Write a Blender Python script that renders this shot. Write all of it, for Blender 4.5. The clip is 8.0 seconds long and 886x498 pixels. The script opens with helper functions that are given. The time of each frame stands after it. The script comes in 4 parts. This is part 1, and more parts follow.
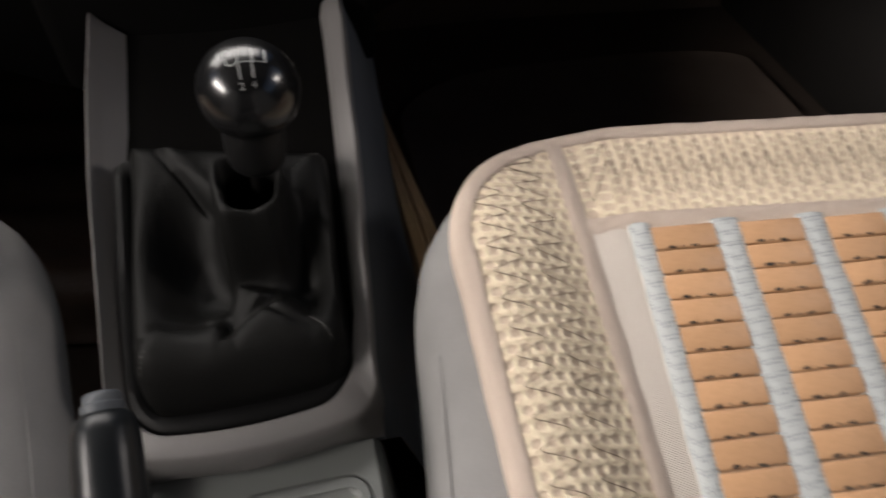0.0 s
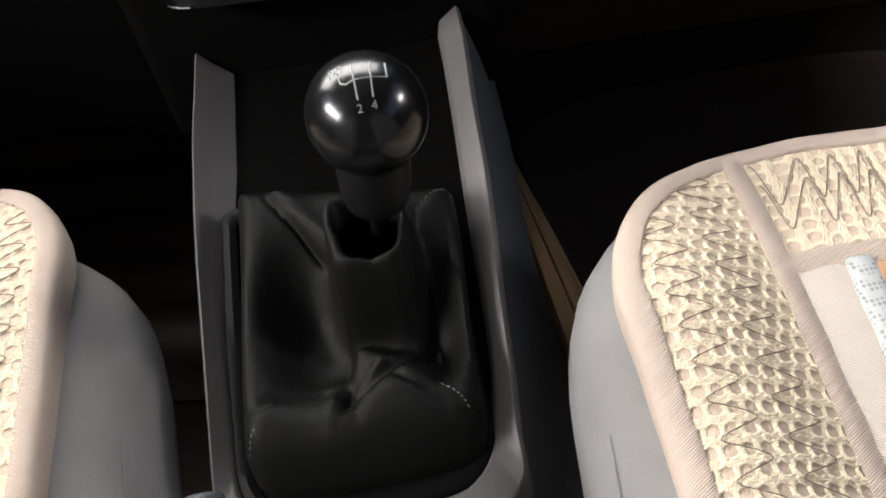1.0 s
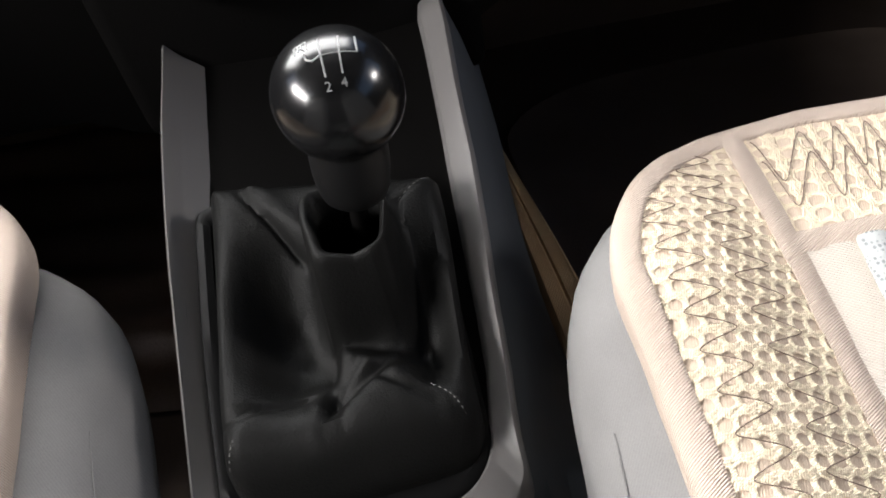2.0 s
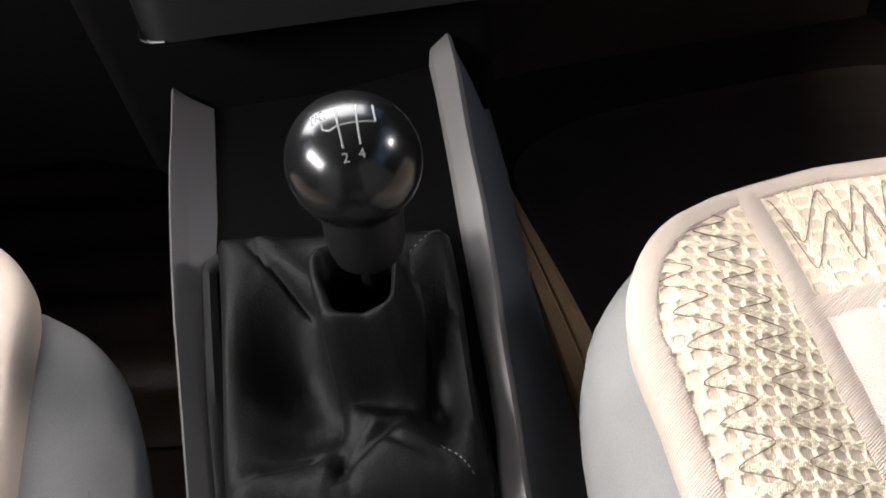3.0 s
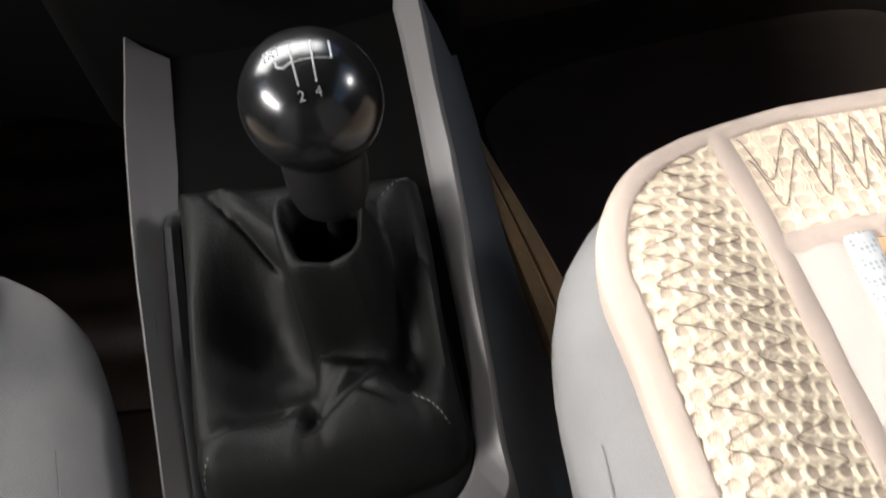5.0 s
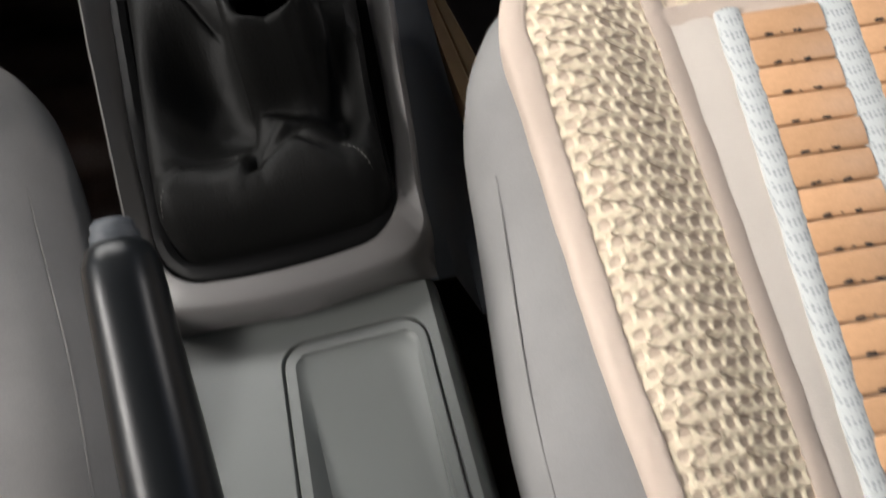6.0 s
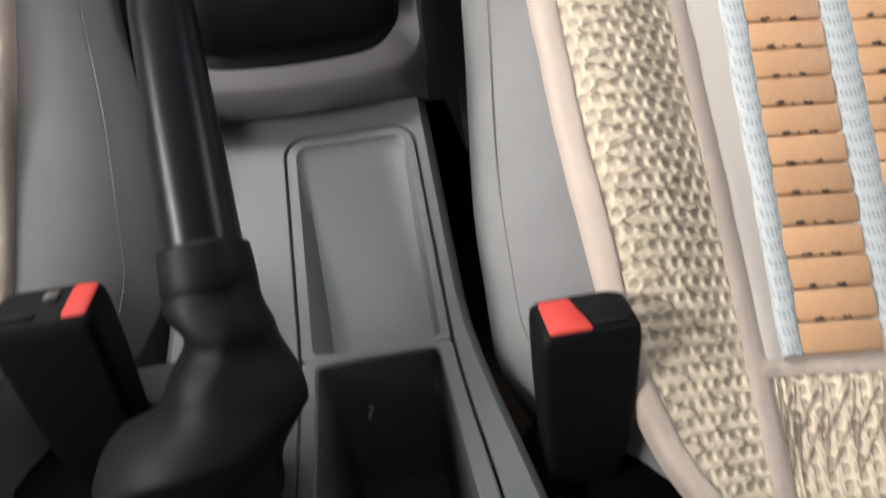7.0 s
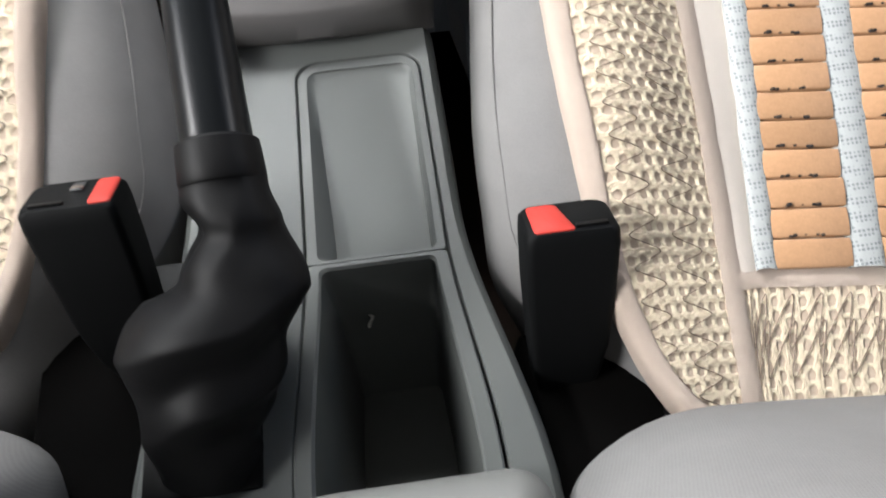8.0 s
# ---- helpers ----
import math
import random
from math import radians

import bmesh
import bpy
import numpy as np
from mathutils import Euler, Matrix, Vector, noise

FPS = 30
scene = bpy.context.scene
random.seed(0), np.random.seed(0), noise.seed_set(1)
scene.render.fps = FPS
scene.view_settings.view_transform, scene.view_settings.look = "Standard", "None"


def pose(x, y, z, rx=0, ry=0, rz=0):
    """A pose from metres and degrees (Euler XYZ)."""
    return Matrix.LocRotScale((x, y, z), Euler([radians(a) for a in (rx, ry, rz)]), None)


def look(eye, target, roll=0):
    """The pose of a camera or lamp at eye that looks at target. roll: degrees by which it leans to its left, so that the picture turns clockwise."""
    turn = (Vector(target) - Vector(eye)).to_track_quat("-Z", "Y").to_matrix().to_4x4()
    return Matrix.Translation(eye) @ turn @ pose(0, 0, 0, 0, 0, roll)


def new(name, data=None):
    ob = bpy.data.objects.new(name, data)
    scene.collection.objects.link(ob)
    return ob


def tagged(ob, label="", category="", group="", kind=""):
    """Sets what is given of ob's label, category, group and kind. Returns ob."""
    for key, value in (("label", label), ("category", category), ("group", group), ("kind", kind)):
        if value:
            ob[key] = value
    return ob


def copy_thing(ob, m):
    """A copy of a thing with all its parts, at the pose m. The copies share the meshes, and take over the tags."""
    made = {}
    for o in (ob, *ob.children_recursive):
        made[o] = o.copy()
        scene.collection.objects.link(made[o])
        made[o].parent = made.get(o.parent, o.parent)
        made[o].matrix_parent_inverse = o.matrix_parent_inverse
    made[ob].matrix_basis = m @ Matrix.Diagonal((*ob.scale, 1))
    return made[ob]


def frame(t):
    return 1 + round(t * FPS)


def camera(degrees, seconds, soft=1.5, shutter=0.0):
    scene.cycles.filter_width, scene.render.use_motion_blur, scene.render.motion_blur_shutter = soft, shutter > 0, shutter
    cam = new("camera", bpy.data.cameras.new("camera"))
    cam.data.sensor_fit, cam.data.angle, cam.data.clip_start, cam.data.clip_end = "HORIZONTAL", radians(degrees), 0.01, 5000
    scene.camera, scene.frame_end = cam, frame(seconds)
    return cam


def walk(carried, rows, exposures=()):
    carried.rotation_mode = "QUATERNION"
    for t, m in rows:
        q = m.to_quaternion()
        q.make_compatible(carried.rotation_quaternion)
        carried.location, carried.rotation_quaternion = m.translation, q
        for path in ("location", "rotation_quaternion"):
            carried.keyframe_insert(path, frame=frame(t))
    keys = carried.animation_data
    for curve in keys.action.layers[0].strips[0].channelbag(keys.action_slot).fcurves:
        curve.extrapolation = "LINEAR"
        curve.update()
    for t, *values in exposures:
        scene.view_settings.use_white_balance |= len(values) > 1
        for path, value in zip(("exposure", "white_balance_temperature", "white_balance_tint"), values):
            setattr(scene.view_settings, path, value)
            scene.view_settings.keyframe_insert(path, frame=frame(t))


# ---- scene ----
cam = camera(67.3, 8.0, 1.8, 0.5)
PATH = [
    (0, (0.04, 0.023, 0.649), (0.387, 1.302, -0.849), 2.3),
    (0.5, (0.029, 0.058, 0.626), (0.135, 1.405, -0.849), -6.2),
    (1, (0.03, 0.078, 0.603), (0.079, 1.493, -0.81), -9.4),
    (2.5, (0.034, 0.095, 0.585), (0.106, 1.502, -0.834), -11.3),
    (3, (0.032, 0.107, 0.595), (0.11, 1.553, -0.784), -9.9),
    (3.5, (0.036, 0.122, 0.583), (0.125, 1.526, -0.838), -10.0),
    (4, (0.033, 0.128, 0.584), (0.129, 1.526, -0.843), -9.5),
    (5.5, (0.035, 0.075, 0.588), (0.166, 1.31, -0.98), -9.4),
    (6, (0.035, 0.028, 0.589), (0.193, 1.062, -1.115), -6.3),
    (6.5, (0.038, -0.026, 0.584), (0.184, 0.994, -1.13), -4.6),
    (7, (0.022, -0.07, 0.589), (0.166, 0.845, -1.184), -0.9),
    (7.5, (0.026, -0.107, 0.584), (0.165, 0.688, -1.246), 1.3),
    (8, (0.025, -0.112, 0.594), (0.117, 0.746, -1.211), -1.8),
]
EXPOSURES = [(0.0, 0.62, 7050, 15), (0.5, 0.78, 7000, 14), (1.0, 1.18, 6750, 13), (2.5, 1.48, 6620, 12), (4.0, 1.68, 6520, 11), (5.5, 1.36, 6770, 12), (6.0, 1.07, 6800, 12), (6.5, 0.93, 6720, 11), (7.0, 1.12, 6600, 11), (8.0, 1.42, 6480, 11)]
walk(cam, [(t, look(eye, target, roll)) for t, eye, target, roll in PATH], EXPOSURES)

# ---- world, light, exposure ----
world = bpy.data.worlds.new("sky")
scene.world = world
world.use_nodes = True
wn = world.node_tree.nodes
sky = wn.new("ShaderNodeTexSky")
sky.sky_type, sky.sun_disc = "NISHITA", False
sky.sun_elevation, sky.sun_rotation = radians(50), radians(250)
world.node_tree.links.new(sky.outputs[0], wn["Background"].inputs[0])
wn["Background"].inputs[1].default_value = 0.11


def window_light(name, eye, target, sx, sy, watts, colour, spread):
    lamp = bpy.data.lights.new(name, "AREA")
    lamp.shape, lamp.size, lamp.size_y, lamp.energy, lamp.color = "RECTANGLE", sx, sy, watts, colour
    lamp.spread = radians(spread)
    ob = new(name, lamp)
    ob.matrix_world = look(eye, target)
    return ob


# daylight that enters by the windscreen and the side windows
window_light("window_light_front", (-0.22, 0.94, 1.07), (0.20, 0.05, 0.28), 1.20, 0.74, 12.5, (0.98, 1.0, 0.99), 130)
window_light("window_light_left", (-1.05, -0.10, 0.99), (0.32, 0.02, 0.36), 0.70, 0.24, 6.4, (1.0, 1.0, 0.98), 95)
window_light("window_light_right", (0.80, 0.22, 0.77), (0.02, 0.30, 0.46), 0.15, 0.07, 0.10, (1.0, 0.975, 0.94), 50)

# ---- materials ----


def shader(name, colour, rough=0.5, metal=0.0, spec=0.5, vary=0.12, fine=900.0, broad=25.0, bump=0.0, bump_scale=1200.0, coat=0.0, hue=None, island=0.0, pieces=0.0):
    m = bpy.data.materials.new(name)
    m.use_nodes = True
    nt = m.node_tree
    n, link = nt.nodes, nt.links.new
    p = n["Principled BSDF"]
    tc = n.new("ShaderNodeTexCoord")
    a, b = n.new("ShaderNodeTexNoise"), n.new("ShaderNodeTexNoise")
    a.inputs["Scale"].default_value, b.inputs["Scale"].default_value = broad, fine
    a.inputs["Detail"].default_value, b.inputs["Detail"].default_value = 4, 3
    for t in (a, b):
        link(tc.outputs["Object"], t.inputs["Vector"])
    mix = n.new("ShaderNodeMix")
    mix.data_type, mix.blend_type = "RGBA", "MIX"
    dark = [c * (1 - vary * 2) for c in colour]
    lite = [min(1, c * (1 + vary)) for c in (hue or colour)]
    mix.inputs[6].default_value, mix.inputs[7].default_value = (*dark, 1), (*lite, 1)
    add = n.new("ShaderNodeMath")
    add.operation = "MULTIPLY_ADD"
    add.inputs[1].default_value = 0.5
    link(b.outputs[0], add.inputs[0])
    half = n.new("ShaderNodeMath")
    half.operation = "MULTIPLY"
    half.inputs[1].default_value = 0.5
    link(a.outputs[0], half.inputs[0])
    link(half.outputs[0], add.inputs[2])
    link(add.outputs[0], mix.inputs[0])
    last = mix.outputs[2]
    if island or pieces:
        oi = n.new("ShaderNodeObjectInfo" if island else "ShaderNodeNewGeometry")
        island = island or pieces
        hv = n.new("ShaderNodeHueSaturation")
        mr = n.new("ShaderNodeMapRange")
        mr.inputs[3].default_value, mr.inputs[4].default_value = 1 - island, 1 + island
        link(oi.outputs["Random Per Island" if pieces else "Random"], mr.inputs[0])
        link(mr.outputs[0], hv.inputs["Value"])
        link(last, hv.inputs["Color"])
        last = hv.outputs[0]
    link(last, p.inputs["Base Color"])
    p.inputs["Metallic"].default_value = metal
    p.inputs["Specular IOR Level"].default_value = spec
    p.inputs["Coat Weight"].default_value = coat
    rr = n.new("ShaderNodeMapRange")
    rr.inputs[3].default_value, rr.inputs[4].default_value = max(0.02, rough * 0.82), min(1, rough * 1.18)
    link(a.outputs[0], rr.inputs[0])
    link(rr.outputs[0], p.inputs["Roughness"])
    if bump:
        c = n.new("ShaderNodeTexNoise")
        c.inputs["Scale"].default_value, c.inputs["Detail"].default_value = bump_scale, 3
        link(tc.outputs["Object"], c.inputs["Vector"])
        bp = n.new("ShaderNodeBump")
        bp.inputs["Strength"].default_value, bp.inputs["Distance"].default_value = bump, 0.001
        link(c.outputs[0], bp.inputs["Height"])
        link(bp.outputs[0], p.inputs["Normal"])
    return m


def leather(name, colour, rough, spec, grain):
    """Grained leather: small cells with creases between them."""
    m = shader(name, colour, rough, spec=spec, vary=0.15, fine=500, broad=30)
    nt = m.node_tree
    n, link = nt.nodes, nt.links.new
    tc = n["Texture Coordinate"]
    v, w, big = n.new("ShaderNodeTexVoronoi"), n.new("ShaderNodeTexVoronoi"), n.new("ShaderNodeTexNoise")
    v.feature = w.feature = "DISTANCE_TO_EDGE"
    v.inputs["Scale"].default_value, w.inputs["Scale"].default_value, big.inputs["Scale"].default_value = 850, 420, 70
    for t in (v, w, big):
        link(tc.outputs["Object"], t.inputs["Vector"])
    s1, s2 = n.new("ShaderNodeMath"), n.new("ShaderNodeMath")
    s1.operation = s2.operation = "ADD"
    link(v.outputs[0], s1.inputs[0])
    link(w.outputs[0], s1.inputs[1])
    link(s1.outputs[0], s2.inputs[0])
    link(big.outputs[0], s2.inputs[1])
    bp = n.new("ShaderNodeBump")
    bp.inputs["Strength"].default_value, bp.inputs["Distance"].default_value = grain, 0.0009
    link(s2.outputs[0], bp.inputs["Height"])
    link(bp.outputs[0], n["Principled BSDF"].inputs["Normal"])
    return m


def woven(name, colour, thread, angle, scale, rough=0.85, depth=0.4, bright=0.25, vary=0.08):
    """Cloth with a diagonal twill rib."""
    m = shader(name, colour, rough, spec=0.2, vary=vary, fine=1500, broad=40)
    nt = m.node_tree
    n, link = nt.nodes, nt.links.new
    p, tc, mix = n["Principled BSDF"], n["Texture Coordinate"], n["Mix"]
    mp, wv = n.new("ShaderNodeMapping"), n.new("ShaderNodeTexWave")
    mp.inputs["Rotation"].default_value = (0, 0, radians(angle))
    wv.inputs["Scale"].default_value, wv.inputs["Distortion"].default_value = scale, 1.5
    wv.inputs["Detail Scale"].default_value = 3
    link(tc.outputs["Object"], mp.inputs["Vector"])
    link(mp.outputs[0], wv.inputs["Vector"])
    over = n.new("ShaderNodeMix")
    over.data_type, over.blend_type = "RGBA", "MIX"
    fac = n.new("ShaderNodeMath")
    fac.operation = "MULTIPLY"
    fac.inputs[1].default_value = bright
    link(wv.outputs[1], fac.inputs[0])
    link(fac.outputs[0], over.inputs[0])
    link(mix.outputs[2], over.inputs[6])
    over.inputs[7].default_value = (*thread, 1)
    link(over.outputs[2], p.inputs["Base Color"])
    bp = n.new("ShaderNodeBump")
    bp.inputs["Strength"].default_value, bp.inputs["Distance"].default_value = depth, 0.0008
    link(wv.outputs[1], bp.inputs["Height"])
    link(bp.outputs[0], p.inputs["Normal"])
    return m


def dotted(name, colour, dot, scale, size):
    """Net tape: small open dots in a pale cloth."""
    m = shader(name, colour, 0.8, spec=0.2, vary=0.05, fine=1400, broad=60)
    nt = m.node_tree
    n, link = nt.nodes, nt.links.new
    p, tc, mix = n["Principled BSDF"], n["Texture Coordinate"], n["Mix"]
    v, cr, over = n.new("ShaderNodeTexVoronoi"), n.new("ShaderNodeMapRange"), n.new("ShaderNodeMix")
    v.inputs["Scale"].default_value, v.inputs["Randomness"].default_value = scale, 0.12
    link(tc.outputs["Object"], v.inputs["Vector"])
    cr.inputs[1].default_value, cr.inputs[2].default_value = size, size * 1.5
    cr.inputs[3].default_value, cr.inputs[4].default_value = 0.75, 0.0
    link(v.outputs[0], cr.inputs[0])
    over.data_type, over.blend_type = "RGBA", "MIX"
    over.inputs[7].default_value = (*dot, 1)
    link(cr.outputs[0], over.inputs[0])
    link(mix.outputs[2], over.inputs[6])
    link(over.outputs[2], p.inputs["Base Color"])
    bp = n.new("ShaderNodeBump")
    bp.inputs["Strength"].default_value, bp.inputs["Distance"].default_value = 0.5, 0.0006
    bp.invert = True
    link(cr.outputs[0], bp.inputs["Height"])
    link(bp.outputs[0], p.inputs["Normal"])
    return m


GREY = shader("grey_plastic", (0.106, 0.112, 0.108), 0.42, spec=0.4, vary=0.08, fine=1800, broad=14, bump=0.12, bump_scale=2600)
GREY_LID = shader("grey_lid_plastic", (0.155, 0.155, 0.148), 0.5, spec=0.35, vary=0.08, fine=1800, broad=14, bump=0.15, bump_scale=2600)
BEZEL = shader("silver_grey_paint", (0.122, 0.116, 0.114), 0.38, spec=0.45, vary=0.07, fine=1500, broad=18, bump=0.08, bump_scale=2200)
SIDE = shader("slate_side_plastic", (0.042, 0.047, 0.054), 0.55, spec=0.3, vary=0.10, fine=1500, broad=20, bump=0.15, bump_scale=2000)
BLACK = shader("black_plastic", (0.0045, 0.0045, 0.0047), 0.45, spec=0.11, vary=0.12, fine=1500, broad=20, bump=0.12, bump_scale=2200)
MATT = shader("matt_black_plastic", (0.0038, 0.0041, 0.0044), 0.6, spec=0.09, vary=0.14, fine=1200, broad=30, bump=0.15, bump_scale=1800)
GLOSS = shader("gloss_black", (0.004, 0.004, 0.0043), 0.22, spec=0.32, vary=0.1, fine=900, broad=60, coat=0.1, bump=0.02, bump_scale=500)
GRIP = shader("satin_black_grip", (0.006, 0.007, 0.008), 0.32, spec=0.20, vary=0.1, fine=1200, broad=40, bump=0.05, bump_scale=1700)
HIDE = leather("black_leather", (0.0050, 0.0050, 0.0048), 0.50, 0.11, 0.28)
SOFT_HIDE = leather("soft_black_leatherette", (0.0058, 0.0058, 0.0062), 0.52, 0.13, 0.08)
INK = shader("pale_inlay", (0.17, 0.17, 0.17), 0.4, vary=0.1)
PAPER = shader("pale_paper", (0.62, 0.61, 0.57), 0.8, vary=0.1)
CHROME = shader("chrome", (0.55, 0.56, 0.58), 0.16, metal=1.0, vary=0.04)
RED = shader("red_plastic", (0.45, 0.040, 0.030), 0.60, spec=0.2, vary=0.08, fine=900, broad=60, bump=0.06, bump_scale=1500)
CLOTH = woven("grey_seat_cloth", (0.195, 0.190, 0.187), (0.218, 0.213, 0.208), 35, 300, 0.8, 0.05, 0.3, 0.24)
BIND = woven("beige_binding", (0.50, 0.405, 0.335), (0.62, 0.525, 0.455), 62, 330, 0.9, 0.7, 0.5)
TWILL = woven("beige_twill_tape", (0.58, 0.515, 0.455), (0.72, 0.665, 0.60), 118, 260, 0.9, 0.7, 0.5)
STRAW = woven("straw_yarn", (0.62, 0.510, 0.375), (0.82, 0.705, 0.55), 24, 330, 0.8, 0.4, 0.6)
STRAW_PALE = woven("pale_straw_yarn", (0.64, 0.550, 0.400), (0.82, 0.73, 0.56), 70, 420, 0.8, 0.4, 0.6)
UNDER = woven("brown_backing", (0.54, 0.430, 0.335), (0.60, 0.485, 0.390), 20, 300, 0.9, 0.2, 0.3)
THREAD = shader("brown_thread", (0.150, 0.105, 0.080), 0.7, vary=0.2)
NET = dotted("pale_net_tape", (0.41, 0.425, 0.422), (0.17, 0.185, 0.19), 420, 0.27)
TILE = shader("tan_cane_tile", (0.43, 0.240, 0.128), 0.40, spec=0.4, vary=0.14, fine=700, broad=90, coat=0.0, bump=0.05, bump_scale=900, hue=(0.49, 0.285, 0.158), island=0.13)
KNOT = shader("black_cord", (0.018, 0.012, 0.010), 0.7, vary=0.2)
CARPET = shader("dark_carpet", (0.150, 0.115, 0.096), 0.95, spec=0.1, vary=0.3, fine=900, broad=12, bump=0.8, bump_scale=700)
MAT_BROWN = shader("brown_floor_mat", (0.30, 0.22, 0.175), 0.34, spec=0.6, vary=0.3, fine=300, broad=10, bump=0.3, bump_scale=300)
TAN = woven("tan_trim", (0.42, 0.275, 0.148), (0.50, 0.345, 0.20), 8, 260, 0.75, 0.25, 0.25)
# one dashboard plastic in two tones: near black for shade, browner where light falls
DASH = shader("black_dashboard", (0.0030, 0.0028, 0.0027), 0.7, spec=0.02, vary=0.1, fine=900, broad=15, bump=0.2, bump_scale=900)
DASH_LIT = shader("lit_dashboard_plastic", (0.012, 0.0096, 0.0084), 0.65, spec=0.06, vary=0.15, fine=900, broad=8, bump=0.2, bump_scale=900)
DOOR = shader("dark_door_trim", (0.022, 0.020, 0.019), 0.7, spec=0.2, vary=0.12, fine=900, broad=10, bump=0.3, bump_scale=700)
# the carpet again, lightened to put the missing footwell light into the colour
CARPET_LIT = shader("lit_carpet", (0.17, 0.13, 0.108), 0.95, spec=0.1, vary=0.25, fine=700, broad=9, bump=0.7, bump_scale=600)
LINING = shader("grey_headlining", (0.16, 0.155, 0.15), 0.9, spec=0.2, vary=0.08, fine=500, broad=6)

# ---- mesh helpers ----


def outline(x0, x1, y0, y1, radii, inset=0.0, n=8, side=10):
    """A rectangle with elliptical corners (front right, back right...): counter-clockwise from the corner x1, y0."""
    x0, x1, y0, y1 = x0 + inset, x1 - inset, y0 + inset, y1 - inset
    rr = [(max(a - inset, 0.002), max(b - inset, 0.002)) for a, b in radii]
    mids = [(x1, y0, -1, 1, -90), (x1, y1, -1, -1, 0), (x0, y1, 1, -1, 90), (x0, y0, 1, 1, 180)]
    arcs = []
    for (cx, cy, sx, sy, a0), (rx, ry) in zip(mids, rr):
        arcs.append([(cx + sx * rx + rx * math.cos(radians(a0 + 90 * i / n)), cy + sy * ry + ry * math.sin(radians(a0 + 90 * i / n))) for i in range(n + 1)])
    pts = []
    for k, arc in enumerate(arcs):
        pts += arc
        a, b = arc[-1], arcs[(k + 1) % 4][0]
        pts += [(a[0] + (b[0] - a[0]) * i / side, a[1] + (b[1] - a[1]) * i / side) for i in range(1, side)]
    return pts


def loft(bm, rings, cap0=False, cap1=False, closed=True):
    rows = [[bm.verts.new(p) for p in ring] for ring in rings]
    n = len(rows[0])
    for a, b in zip(rows, rows[1:]):
        for i in range(n if closed else n - 1):
            j = (i + 1) % n
            bm.faces.new((a[i], a[j], b[j], b[i]))
    if cap0:
        bm.faces.new(rows[0][::-1])
    if cap1:
        bm.faces.new(rows[-1])
    return rows


def tube(bm, path, radius, sides=8, cap=True, flat=1.0):
    """A tube along points; radius is a number or one for each point."""
    pts = [Vector(p) for p in path]
    rad = radius if isinstance(radius, (list, tuple)) else [radius] * len(pts)
    rings, ref = [], None
    for i, p in enumerate(pts):
        d = (pts[min(i + 1, len(pts) - 1)] - pts[max(i - 1, 0)]).normalized()
        if ref is None:
            ref = Vector((0, 0, 1)) if abs(d.z) < 0.9 else Vector((1, 0, 0))
        u = d.cross(ref).normalized()
        w = u.cross(d)
        ref = w
        rings.append([p + rad[i] * (math.cos(2 * math.pi * k / sides) * u + flat * math.sin(2 * math.pi * k / sides) * w) for k in range(sides)])
    loft(bm, rings, cap, cap)


def spline(points, n):
    """A smooth line through points (Catmull-Rom), n steps for each span."""
    p = [Vector(q) for q in points]
    p = [2 * p[0] - p[1], *p, 2 * p[-1] - p[-2]]
    out = []
    for i in range(1, len(p) - 2):
        for k in range(n):
            t = k / n
            out.append(0.5 * (2 * p[i] + (p[i + 1] - p[i - 1]) * t + (2 * p[i - 1] - 5 * p[i] + 4 * p[i + 1] - p[i + 2]) * t * t + (3 * p[i] - p[i - 1] - 3 * p[i + 1] + p[i + 2]) * t ** 3))
    return out + [p[-2]]


def block(bm, x0, x1, y0, y1, z0, z1, bevel=0.0, seg=2):
    made = bmesh.ops.create_cube(bm, size=1)["verts"]
    for v in made:
        v.co = Vector((x0 + (v.co.x + 0.5) * (x1 - x0), y0 + (v.co.y + 0.5) * (y1 - y0), z0 + (v.co.z + 0.5) * (z1 - z0)))
    if bevel:
        edges = {e for v in made for e in v.link_edges}
        bmesh.ops.bevel(bm, geom=list(edges), offset=bevel, segments=seg, profile=0.6, affect="EDGES")
    return made


def thing(name, label, category, at, group="", kind=""):
    ob = new(name)
    ob.empty_display_size = 0.02
    ob.matrix_world = pose(*at)
    return tagged(ob, label, category, group, kind)


def mesh_of(name, bm, material, smooth=40):
    bmesh.ops.recalc_face_normals(bm, faces=bm.faces[:])
    me = bpy.data.meshes.new(name)
    bm.to_mesh(me)
    bm.free()
    me.materials.append(material)
    for f in me.polygons:
        f.use_smooth = True
    me.set_sharp_from_angle(angle=radians(smooth))
    return me


def world_of(ob):
    return world_of(ob.parent) @ ob.matrix_basis if ob.parent else ob.matrix_basis.copy()


def part(name, bm, material, parent, label="", smooth=40):
    """Links a bmesh, given in world coordinates, as one mesh under a thing or a part."""
    bm.transform(world_of(parent).inverted())
    ob = new(name, mesh_of(name, bm, material, smooth))
    ob.parent = parent
    return tagged(ob, label)


def solid(name, bm, material, label, category, kind="structure", smooth=40):
    return tagged(new(name, mesh_of(name, bm, material, smooth)), label, category, "", kind)


def fresh():
    return bmesh.new()


def ease(a, b, x):
    t = min(1, max(0, (x - a) / (b - a)))
    return t * t * (3 - 2 * t)


